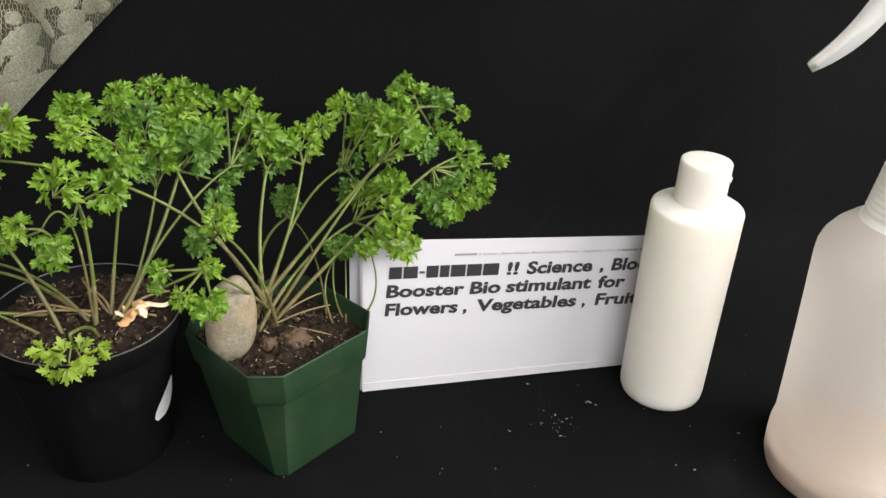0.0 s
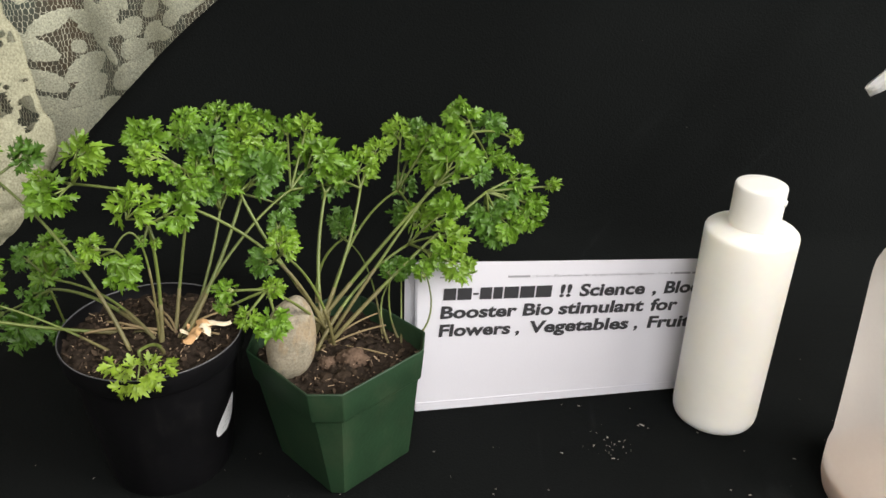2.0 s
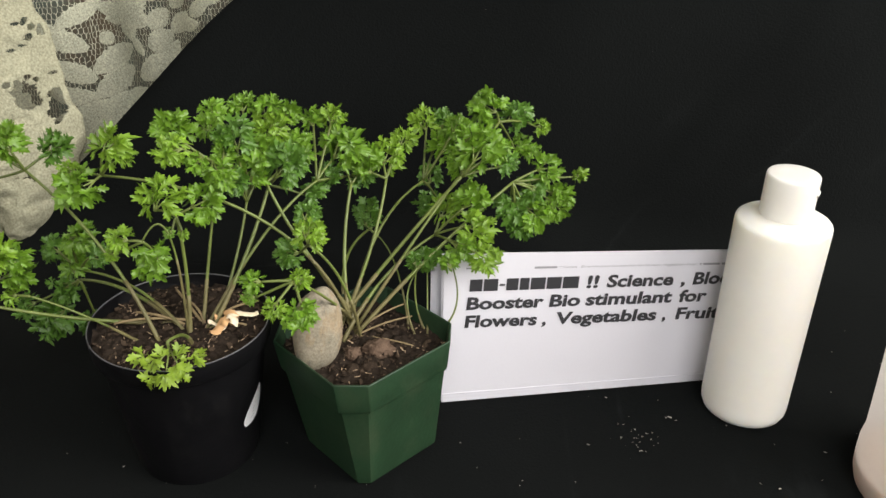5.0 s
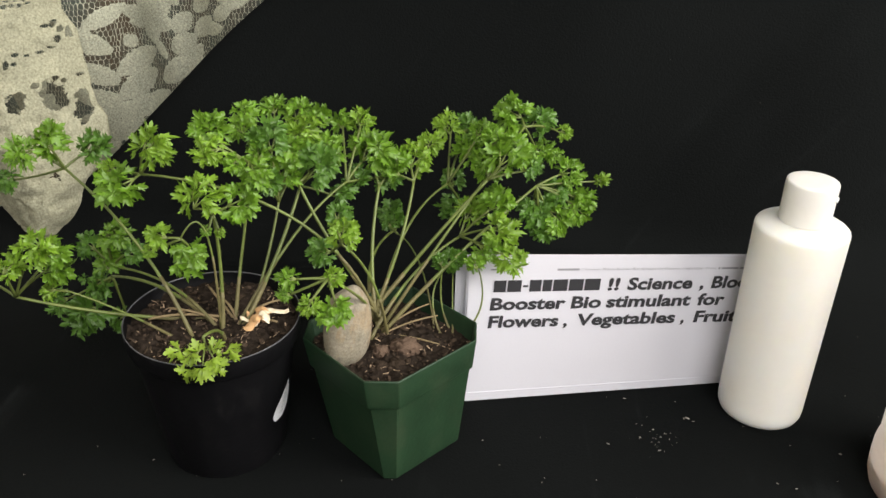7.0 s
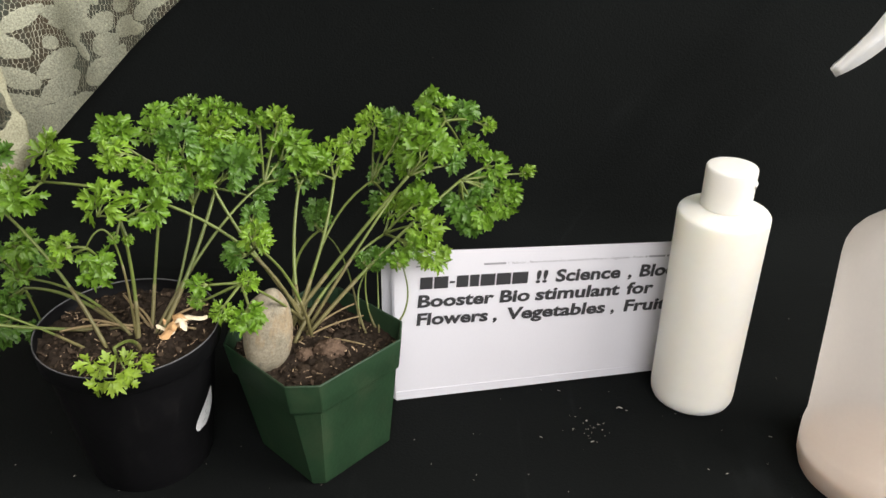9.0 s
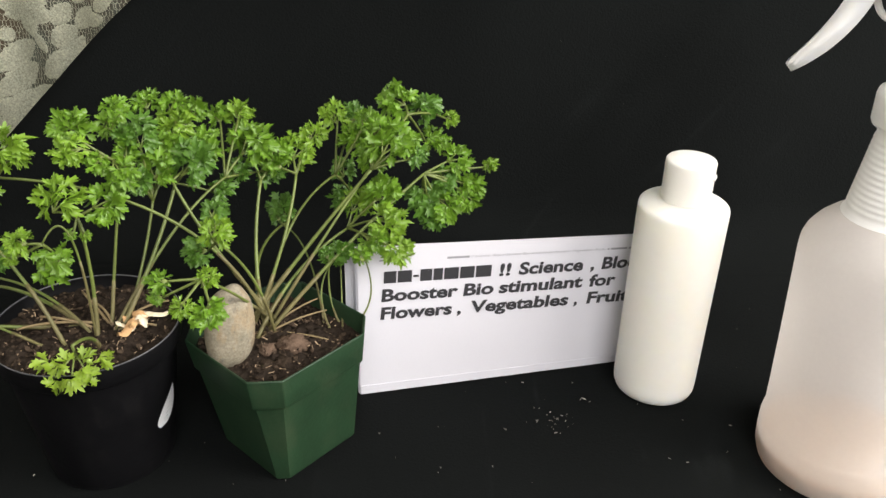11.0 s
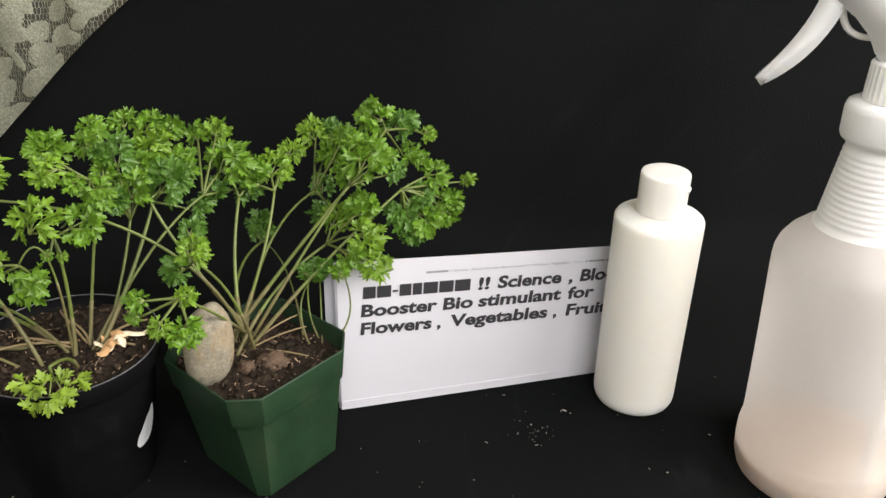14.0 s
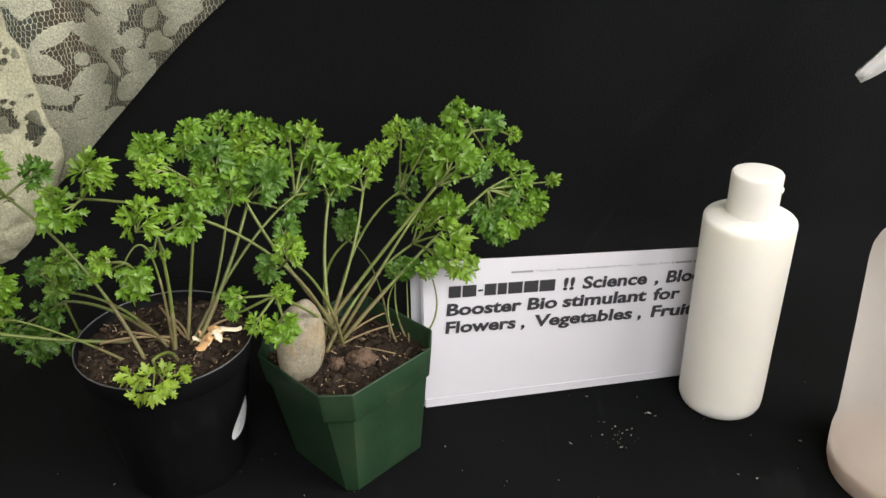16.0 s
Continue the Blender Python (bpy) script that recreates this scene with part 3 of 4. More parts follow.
def soil_bed(name, label, centre, inside, level, mound, seed, half=0.045):
    """Rough potting soil that fills a pot, with crumbs lying on it."""
    rng = random.Random(seed)
    top = thing(name, label, "soil", Matrix.Translation(centre))
    bm = bmesh.new()
    n = 96
    grid = {}
    for i in range(n + 1):
        for j in range(n + 1):
            x, y = -half + 2 * half * i / n, -half + 2 * half * j / n
            if inside(x, y, 0.0):
                z = level(x, y) + 0.0026 * noise.noise((x * 90 + seed, y * 90, 0)) + 0.0024 * noise.noise((x * 300, y * 300, seed)) + mound * max(0, 1 - math.hypot(x, y) / half)
                grid[i, j] = bm.verts.new((x, y, z))
    for (i, j), v in list(grid.items()):
        if all(k in grid for k in ((i + 1, j), (i + 1, j + 1), (i, j + 1))):
            bm.faces.new((v, grid[i + 1, j], grid[i + 1, j + 1], grid[i, j + 1]))
    part("soil_surface", bm, M_SOIL, top)
    bm = bmesh.new()
    for k in range(900):
        x, y = rng.uniform(-half, half), rng.uniform(-half, half)
        if not inside(x, y, 0.003):
            continue
        r = rng.choice((0.0004, 0.0005, 0.0007, 0.0009, 0.0013))
        made = bmesh.ops.create_icosphere(bm, subdivisions=1, radius=r)["verts"]
        z = level(x, y) + mound * max(0, 1 - math.hypot(x, y) / half) + 0.0006
        sx, sy = rng.uniform(0.5, 2.2), rng.uniform(0.5, 1.4)
        turn = Euler((rng.uniform(-0.5, 0.5), rng.uniform(-0.5, 0.5), rng.uniform(0, 3.14))).to_matrix()
        for v in made:
            v.co = turn @ Vector((v.co.x * sx * rng.uniform(0.5, 1.4), v.co.y * sy * rng.uniform(0.5, 1.4), v.co.z * rng.uniform(0.3, 1.0))) + Vector((x, y, z))
    tagged(part("crumb_litter", bm, M_CRUMB, top, smooth=False), kind="stuff")
    bm = bmesh.new()
    for k in range(230):
        x, y = rng.uniform(-half, half), rng.uniform(-half, half)
        if not inside(x, y, 0.003):
            continue
        z = level(x, y) + mound * max(0, 1 - math.hypot(x, y) / half) + 0.0012
        m = Matrix.Translation((x, y, z)) @ Euler((rng.uniform(-0.5, 0.5), rng.uniform(-0.5, 0.5), rng.uniform(0, 6.28))).to_matrix().to_4x4()
        ln, wd = rng.choice((0.0006, 0.0009, 0.0014, 0.003)), rng.uniform(0.0002, 0.0005)
        made = bmesh.ops.create_cube(bm, size=1.0)["verts"]
        for v in made:
            v.co = m @ Vector((v.co.x * ln, v.co.y * wd * rng.uniform(0.5, 1.5), v.co.z * 0.0003))
    tagged(part("bark_litter", bm, M_FLECK, top, smooth=False), kind="stuff")
    return top


M_PALE_INK = mat("pale_grey_ink", (0.34, 0.35, 0.36), 0.6, bump=0)
# Lighter grey than the pot: the rim's highlight as a colour
M_RIM = mat("rim_highlight", (0.085, 0.085, 0.088), 0.4, grain=(200, 0.4), blotch=(60, 0.5))
round_pot()
_green, GREEN_M = square_pot()
soil_bed("black_pot_soil", "dark brown crumbly potting soil in the round pot", BLACK_C, lambda x, y, m: math.hypot(x, y) < 0.0424 - m, lambda x, y: 0.0742, 0.0025, 2)
_turn = math.radians(46.5)


def in_square(x, y, m):
    u, v = x * math.cos(_turn) + y * math.sin(_turn), -x * math.sin(_turn) + y * math.cos(_turn)
    return abs(u) < 0.0347 - m and abs(v) < 0.0347 - m and abs(u) + abs(v) < 0.059 - m


soil_bed("green_pot_soil", "dark brown cloddy potting soil in the square pot", GREEN_C, in_square, lambda x, y: 0.0600, 0.002, 5, 0.05)


def lump(name, label, category, material, where, size, turn, seed, rough=0.12, fine=0.0):
    bm = bmesh.new()
    bmesh.ops.create_icosphere(bm, subdivisions=4, radius=1.0)
    for v in bm.verts:
        d = 1 + rough * noise.noise(v.co * 1.3 + Vector((seed, 0, 0))) + fine * noise.noise(v.co * 5 + Vector((0, seed, 0)))
        v.co = Vector((v.co.x * size[0], v.co.y * size[1], v.co.z * size[2])) * d
    ob = mesh_ob(name, bm, material)
    ob.matrix_world = pose(*where, *turn)
    return tagged(ob, label, category)


lump("stone", "smooth grey-beige pebble leaning upright in the soil", "stone", M_STONE, (-0.0828, 0.4105, 0.0795), (0.0122, 0.008, 0.0215), (-12, 10, 20), 3, 0.1)
lump("soil_clod", "lumpy light brown clod of soil", "soil clod", M_CLOD, (-0.055, 0.421, 0.0625), (0.0075, 0.006, 0.0045), (0, 0, 20), 7, 0.3, 0.35)
lump("soil_clod", "small light brown clod beside the stone", "soil clod", M_CLOD, (-0.0675, 0.417, 0.062), (0.004, 0.0035, 0.003), (0, 0, 50), 9, 0.3, 0.35)
lump("soil_clod", "dark round clod near the pot rim", "soil clod", M_CRUMB, (-0.058, 0.408, 0.0605), (0.0045, 0.004, 0.0032), (0, 0, 10), 11, 0.3, 0.35)
lump("soil_clod", "dark round clod near the pot rim", "soil clod", M_CRUMB, (-0.066, 0.405, 0.0605), (0.0038, 0.004, 0.003), (0, 0, 70), 12, 0.3, 0.35)


M_SCRAP_PALE = mat("cream_husk", (0.72, 0.62, 0.44), 0.75, grain=(500, 0.2), blotch=(150, 0.3), bump=0.5)


def dry_scrap():
    """Curled scraps of a dry pale leaf."""
    top = thing("dry_leaf_scrap", "curled pale orange-brown dry leaf scrap on the soil", "dry leaf", pose(-0.1275, 0.4125, 0.0785) @ Matrix.Scale(0.74, 4))
    rng = random.Random(4)
    for k, (ang, ln, wd) in enumerate(((30, 0.021, 0.005), (250, 0.018, 0.007), (160, 0.009, 0.008), (215, 0.012, 0.010), (285, 0.012, 0.007), (70, 0.010, 0.010), (335, 0.010, 0.006))):
        bm = bmesh.new()
        n = 8
        rows = []
        for i in range(n + 1):
            s = i / n
            w = wd * (math.sin(math.pi * min(0.97, 0.12 + 0.88 * s)) ** 0.6) * (1 + 0.7 * noise.noise((s * 9, k, 0)))
            z = 0.003 * math.sin(s * 5 + k) + 0.002
            rows.append([bm.verts.new((s * ln, (q - 0.5) * w, z + 0.0016 * math.cos((q - 0.5) * 5) + 0.0006 * noise.noise((s * 9, q * 4, k)))) for q in (0, 0.33, 0.66, 1)])
        for a, b in zip(rows, rows[1:]):
            for q in range(3):
                bm.faces.new((a[q], a[q + 1], b[q + 1], b[q]))
        bmesh.ops.transform(bm, matrix=pose(0, 0, 0.0003 * k, rng.uniform(-20, 20), rng.uniform(-15, 5), ang), verts=bm.verts)
        part("scrap", bm, M_SCRAP if k % 3 else M_SCRAP_PALE, top)
    return top


dry_scrap()

# ---- parsley ----


def lobe(bm, m, size, rng, wide):
    """One toothed lobe of a blade, growing along +y: a narrow foot, a creased middle and three to five pointed teeth."""
    curl, crease, skew = rng.uniform(-0.55, 0.4), rng.uniform(0.04, 0.13), rng.uniform(-0.16, 0.16)

    def at(x, y, dip=0.0):
        return bm.verts.new(m @ Vector(((x + skew * y) * size, y * size, (curl * y * y - dip + 0.25 * abs(x)) * size)))

    base, c0, c1 = at(0, 0), at(0, 0.42, crease), at(0, 0.74, crease)
    tip = at(0, rng.uniform(0.98, 1.12))
    for side in (-1, 1):
        j = rng.uniform(0.85, 1.15)
        edge = [at(side * x * j * wide, y) for x, y in ((0.07, 0.22), (0.11, 0.40), (0.31, 0.56), (0.17, 0.58), (0.34, 0.86), (0.12, 0.77), (0.11, 0.93))]
        for f in ((base, edge[0], c0), (edge[0], edge[1], c0), (edge[1], edge[2], edge[3], c0), (c0, edge[3], c1), (edge[3], edge[4], edge[5], c1), (edge[5], edge[6], c1), (edge[6], tip, c1)):
            bm.faces.new(f if side > 0 else f[::-1])


def fan(bm, m, size, rng, wide):
    """A curly blade: toothed lobes spread from one foot, alternately lifted so that the edge ruffles."""
    n = rng.choice((5, 6, 6, 7))
    spread = radians(rng.uniform(29, 36)) * n
    ruffle = rng.uniform(0.2, 0.55)
    for k in range(n):
        c = (k + 0.5) / n - 0.5
        lift = ruffle * (1 if k % 2 else -1) * rng.uniform(0.5, 1.1)
        turn = Matrix.Rotation(-c * spread, 4, "Z") @ Matrix.Rotation(lift, 4, "X") @ Matrix.Rotation(rng.uniform(-0.6, 0.6), 4, "Y")
        lobe(bm, m @ turn, size * (1.06 - 0.5 * abs(c)) * rng.uniform(0.88, 1.1), rng, wide)


def parsley_leaf(fork, centre, r, material, rng, parent, flat, wide):
    """A curly parsley leaf: a petiole from the fork, ribs that branch from it, and ruffled blades over a domed crown."""
    fork, centre = Vector(fork), Vector(centre)
    f = Vector((rng.uniform(-0.3, 0.3), rng.uniform(-0.85, -0.45), rng.uniform(0.55, 0.95))).normalized()
    if flat:
        f = Vector((0.05, -0.42, 0.9)).normalized()
    away = centre - fork
    axis = away - f * away.dot(f)
    axis = axis.normalized() if axis.length > 0.15 * r else f.orthogonal().normalized()
    axis = Matrix.Rotation(rng.uniform(-0.35, 0.35), 3, f) @ axis
    axes = Matrix((axis.cross(f), axis, f)).transposed()
    place = Matrix.Translation(centre - axis * (0.0 if flat else 0.16 * r)) @ axes.to_4x4()
    dome, ph = (0.12, 0) if flat else (rng.uniform(0.05, 0.35), rng.uniform(0, 50))
    bm = bmesh.new()
    ribs = [(0.0, 0.28, 0.0, 0.70), (-0.20, 0.02, 0.75, 0.68), (0.20, 0.02, -0.75, 0.68), (-0.22, -0.30, 1.5, 0.62), (0.22, -0.30, -1.5, 0.62)]
    if flat:
        ribs = [(0.0, 0.45, 0.0, 0.40), (-0.46, 0.32, 0.6, 0.40), (0.46, 0.32, -0.6, 0.38), (-0.74, -0.2, 1.3, 0.42), (0.74, -0.25, -1.3, 0.40), (0.16, -0.25, -2.4, 0.36), (-0.2, -0.2, 2.2, 0.36), (0.26, 0.06, -0.3, 0.34), (-0.26, 0.1, 0.4, 0.34)]
    else:
        ribs += [(-0.42, 0.30, 0.5, 0.42), (0.42, 0.30, -0.5, 0.42), (0.0, 0.0, rng.uniform(-1.5, 1.5), 0.46), (-0.30, -0.10, 2.1, 0.42), (0.30, -0.10, -2.1, 0.42)]
        ribs += [(rng.uniform(-0.45, 0.45), rng.uniform(-0.45, 0.45), rng.uniform(-3, 3), rng.uniform(0.32, 0.44)) for k in range(2)]
    for k, (x, y, turn, size) in enumerate(ribs):
        level = 0.0 if k < 5 else rng.uniform(-0.12, 0.3)
        spot = Vector((x + rng.uniform(-0.06, 0.06), y + rng.uniform(-0.06, 0.06), level)) * r
        tilt = Euler((rng.uniform(-0.5, 0.4), rng.uniform(-0.45, 0.45), turn + rng.uniform(-0.25, 0.25))).to_matrix().to_4x4()
        if flat:
            tilt = Matrix.Rotation(turn, 4, "Z")
        fan(bm, Matrix.Translation(spot) @ tilt, r * size * rng.uniform(0.9, 1.1), rng, wide)
    for v in bm.verts:
        q = v.co / r
        v.co.z += r * (0.26 * noise.noise((q.x * 2.6 + ph, q.y * 2.6, 0.0)) - dome * (q.x * q.x + q.y * q.y))
    bmesh.ops.transform(bm, matrix=place, verts=bm.verts)
    leaf = part("leaf", bm, material, parent)
    bm = bmesh.new()
    foot = place @ Vector((0, -0.5 * r, -0.12 * r))
    out = fork.lerp(foot, 0.55) + Vector((0, 0, 0.12 * (foot - fork).length * rng.uniform(-0.4, 1)))
    tube(bm, bezier(fork, out, foot, 7), 0.00075, 0.00055, 6)
    for x, y in ((0.0, 0.3), (-0.3, 0.05), (0.3, 0.05)):
        end = place @ Vector((x * r, y * r, -0.05 * r))
        tube(bm, [foot, foot.lerp(end, 0.5), end], 0.0005, 0.0003, 5)
    part("leaf_stalk", bm, M_STEM, leaf)


# plain, shade-darkened, pale and yellowing leaf colours, by kind number
LEAF_KINDS = (M_LEAF, M_LEAF_SHADED, M_LEAF_PALE, M_LEAF_YELLOW)


def frond(plant, foot, bend, fork, seed, thick, leaves):
    """One stem of a plant, bowed from its foot to where it forks, with its leaves."""
    rng = random.Random(seed)
    foot = Vector(foot) + Vector((rng.uniform(-0.003, 0.003), rng.uniform(-0.003, 0.003), -0.003))
    bend = Vector(bend) + Vector((rng.uniform(-0.008, 0.008), rng.uniform(-0.008, 0.008), rng.uniform(-0.005, 0.005)))
    thick *= rng.uniform(0.72, 1.05)
    line = bezier(foot, bend, fork, 18)
    bm = bmesh.new()
    tube(bm, line, 0.00108 * thick, 0.00075 * thick, 8)
    part("stem", bm, M_STEM, plant)
    bm = bmesh.new()
    tube(bm, line[:7], 0.00122 * thick, 0.00112 * thick, 8)
    part("stem_foot", bm, M_SHEATH, plant, "brownish foot of the stem")
    for centre, r, kind in leaves:
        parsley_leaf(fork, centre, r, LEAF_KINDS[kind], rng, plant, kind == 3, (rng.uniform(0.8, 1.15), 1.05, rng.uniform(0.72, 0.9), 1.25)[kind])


round_pot_parsley = thing("parsley_plant", "bushy green curly parsley growing in the round pot", "plant", group="parsley plants")
square_pot_parsley = thing("parsley_plant", "bushy green curly parsley growing in the square pot", "plant", group="parsley plants")
seedlings = thing("parsley_plant", "small green parsley seedlings at the pot's edge", "plant", group="parsley plants")
frond(round_pot_parsley, (-0.1546, 0.4001, 0.0765), (-0.1839, 0.4150, 0.1152), (-0.2221, 0.4300, 0.1477), 100, 1.0,
      [((-0.2278, 0.4300, 0.1634), 0.0115, 0), ((-0.2408, 0.4250, 0.1572), 0.0110, 0), ((-0.2613, 0.4400, 0.1351), 0.0082, 1), ((-0.2101, 0.4400, 0.1576), 0.0107, 1)])
frond(round_pot_parsley, (-0.1537, 0.4207, 0.0765), (-0.2015, 0.4000, 0.0781), (-0.2390, 0.3950, 0.0951), 101, 1.0,
      [((-0.2198, 0.3900, 0.1258), 0.0121, 2), ((-0.2146, 0.3950, 0.1212), 0.0091, 0), ((-0.2301, 0.3850, 0.1191), 0.0084, 2), ((-0.2164, 0.4000, 0.1109), 0.0104, 0), ((-0.2595, 0.4000, 0.1025), 0.0100, 0)])
frond(round_pot_parsley, (-0.1565, 0.3950, 0.0765), (-0.1902, 0.4050, 0.0830), (-0.2155, 0.4000, 0.0970), 102, 0.72,
      [((-0.2260, 0.4000, 0.0969), 0.0067, 2)])
frond(round_pot_parsley, (-0.1501, 0.4096, 0.0765), (-0.1753, 0.4200, 0.0995), (-0.2121, 0.4400, 0.0882), 103, 1.0,
      [((-0.2017, 0.4300, 0.1137), 0.0105, 0), ((-0.1945, 0.4300, 0.1039), 0.0076, 1), ((-0.2143, 0.4400, 0.0932), 0.0103, 0), ((-0.2243, 0.4400, 0.1015), 0.0084, 1)])
frond(round_pot_parsley, (-0.1510, 0.4095, 0.0765), (-0.1826, 0.4300, 0.0949), (-0.2190, 0.4500, 0.0762), 104, 1.0,
      [((-0.2416, 0.4500, 0.0485), 0.0150, 1), ((-0.2234, 0.4550, 0.0441), 0.0092, 1), ((-0.2536, 0.4500, 0.0569), 0.0097, 1), ((-0.2299, 0.4500, 0.0696), 0.0108, 1)])
frond(round_pot_parsley, (-0.1459, 0.4051, 0.0765), (-0.1489, 0.4100, 0.1086), (-0.1438, 0.4100, 0.1374), 105, 1.0,
      [((-0.1444, 0.4000, 0.1540), 0.0128, 2), ((-0.1309, 0.4150, 0.1440), 0.0118, 0), ((-0.1465, 0.4050, 0.1310), 0.0035, 0), ((-0.1397, 0.4050, 0.1306), 0.0032, 2)])
frond(round_pot_parsley, (-0.1464, 0.4040, 0.0765), (-0.1339, 0.4000, 0.1552), (-0.1558, 0.3980, 0.1301), 106, 0.72,
      [((-0.1526, 0.3950, 0.1212), 0.0117, 0), ((-0.1667, 0.3980, 0.1323), 0.0079, 2), ((-0.1713, 0.3980, 0.1232), 0.0048, 2)])
frond(round_pot_parsley, (-0.1395, 0.4150, 0.0765), (-0.1481, 0.4300, 0.1039), (-0.1326, 0.4400, 0.1502), 107, 1.0,
      [((-0.1256, 0.4200, 0.1549), 0.0107, 0), ((-0.1214, 0.4300, 0.1463), 0.0089, 1), ((-0.1512, 0.4350, 0.1700), 0.0126, 0), ((-0.1479, 0.4200, 0.1647), 0.0101, 2), ((-0.1353, 0.4200, 0.1591), 0.0064, 0)])
frond(round_pot_parsley, (-0.1370, 0.4086, 0.0765), (-0.1202, 0.4500, 0.1230), (-0.0924, 0.4700, 0.1309), 108, 1.0,
      [((-0.0798, 0.4870, 0.1450), 0.0156, 0), ((-0.0716, 0.4900, 0.1279), 0.0108, 1), ((-0.0880, 0.4800, 0.1321), 0.0094, 1), ((-0.0878, 0.5000, 0.1569), 0.0101, 2), ((-0.1002, 0.5000, 0.1546), 0.0086, 0)])
frond(round_pot_parsley, (-0.1349, 0.4089, 0.0765), (-0.1210, 0.4400, 0.1037), (-0.1148, 0.4600, 0.1316), 109, 1.0,
      [((-0.1048, 0.4600, 0.1447), 0.0139, 1), ((-0.1195, 0.4500, 0.1458), 0.0110, 0), ((-0.1150, 0.4650, 0.1492), 0.0095, 0), ((-0.1000, 0.4700, 0.1457), 0.0090, 0), ((-0.0946, 0.4700, 0.1259), 0.0086, 1), ((-0.1153, 0.4750, 0.1590), 0.0132, 2)])
frond(round_pot_parsley, (-0.1367, 0.4112, 0.0765), (-0.1319, 0.4400, 0.0997), (-0.1238, 0.4500, 0.1269), 110, 1.0,
      [((-0.1291, 0.4550, 0.1606), 0.0133, 1), ((-0.1478, 0.4700, 0.1598), 0.0089, 0), ((-0.1325, 0.4500, 0.1540), 0.0086, 0), ((-0.1505, 0.4900, 0.1606), 0.0099, 0), ((-0.1383, 0.5040, 0.1604), 0.0102, 0), ((-0.1223, 0.5000, 0.1601), 0.0101, 0), ((-0.1113, 0.5000, 0.1569), 0.0082, 0)])
frond(round_pot_parsley, (-0.1425, 0.4005, 0.0765), (-0.1468, 0.3950, 0.0895), (-0.1429, 0.3780, 0.0911), 111, 1.0,
      [((-0.1408, 0.3700, 0.0863), 0.0151, 3)])
frond(square_pot_parsley, (-0.0680, 0.4430, 0.0625), (-0.0911, 0.4300, 0.1433), (-0.1801, 0.4200, 0.1513), 200, 1.0,
      [((-0.1709, 0.4170, 0.1683), 0.0116, 2), ((-0.1672, 0.4200, 0.1619), 0.0069, 2), ((-0.1880, 0.4100, 0.1488), 0.0133, 0), ((-0.1955, 0.4200, 0.1540), 0.0060, 2)])
frond(square_pot_parsley, (-0.0648, 0.4468, 0.0625), (-0.0897, 0.4400, 0.1092), (-0.1131, 0.4500, 0.1376), 201, 1.0,
      [((-0.1201, 0.4650, 0.1520), 0.0101, 0), ((-0.1039, 0.4800, 0.1488), 0.0104, 0)])
frond(square_pot_parsley, (-0.0732, 0.4375, 0.0625), (-0.0793, 0.4600, 0.0925), (-0.0765, 0.4800, 0.1252), 202, 1.0,
      [((-0.0679, 0.4900, 0.1381), 0.0104, 0), ((-0.0886, 0.5000, 0.1429), 0.0096, 0)])
frond(square_pot_parsley, (-0.0762, 0.4371, 0.0625), (-0.0617, 0.4600, 0.0972), (-0.0581, 0.4820, 0.1282), 203, 1.0,
      [((-0.0583, 0.4950, 0.1393), 0.0121, 2), ((-0.0513, 0.5100, 0.1420), 0.0101, 2), ((-0.0704, 0.4850, 0.1324), 0.0075, 0)])
frond(square_pot_parsley, (-0.0717, 0.4393, 0.0625), (-0.0703, 0.4800, 0.1098), (-0.0420, 0.5200, 0.1110), 204, 1.0,
      [((-0.0301, 0.5300, 0.1312), 0.0116, 0), ((-0.0449, 0.5500, 0.1379), 0.0113, 2), ((-0.0328, 0.5550, 0.1369), 0.0099, 1), ((-0.0402, 0.5500, 0.1034), 0.0098, 1), ((-0.0419, 0.5500, 0.0823), 0.0119, 1), ((-0.0241, 0.5300, 0.1427), 0.0088, 0)])
frond(square_pot_parsley, (-0.0703, 0.4378, 0.0625), (-0.0366, 0.4600, 0.1124), (-0.0001, 0.5050, 0.1537), 205, 1.0,
      [((-0.0087, 0.5200, 0.1578), 0.0127, 0), ((0.0102, 0.5250, 0.1519), 0.0115, 1), ((0.0249, 0.5300, 0.1428), 0.0060, 2), ((0.0155, 0.5300, 0.1318), 0.0102, 0)])
frond(square_pot_parsley, (-0.0800, 0.4383, 0.0625), (-0.0511, 0.4600, 0.0979), (-0.0184, 0.4750, 0.1343), 206, 1.0,
      [((-0.0082, 0.4800, 0.1504), 0.0152, 0), ((0.0003, 0.4850, 0.1483), 0.0092, 0), ((-0.0156, 0.4950, 0.1519), 0.0094, 0), ((-0.0183, 0.4850, 0.1389), 0.0099, 0), ((0.0042, 0.4900, 0.1382), 0.0094, 1)])
frond(square_pot_parsley, (-0.0698, 0.4341, 0.0625), (-0.0378, 0.4600, 0.1056), (0.0089, 0.5000, 0.1215), 207, 1.0,
      [((0.0292, 0.5110, 0.1264), 0.0112, 0), ((0.0465, 0.5140, 0.1223), 0.0056, 2), ((0.0377, 0.5100, 0.1123), 0.0100, 0), ((0.0212, 0.5050, 0.1170), 0.0099, 1), ((0.0231, 0.4970, 0.1032), 0.0125, 0), ((0.0091, 0.4970, 0.1069), 0.0124, 1), ((0.0356, 0.5050, 0.1048), 0.0106, 0), ((0.0147, 0.4950, 0.0965), 0.0099, 1)])
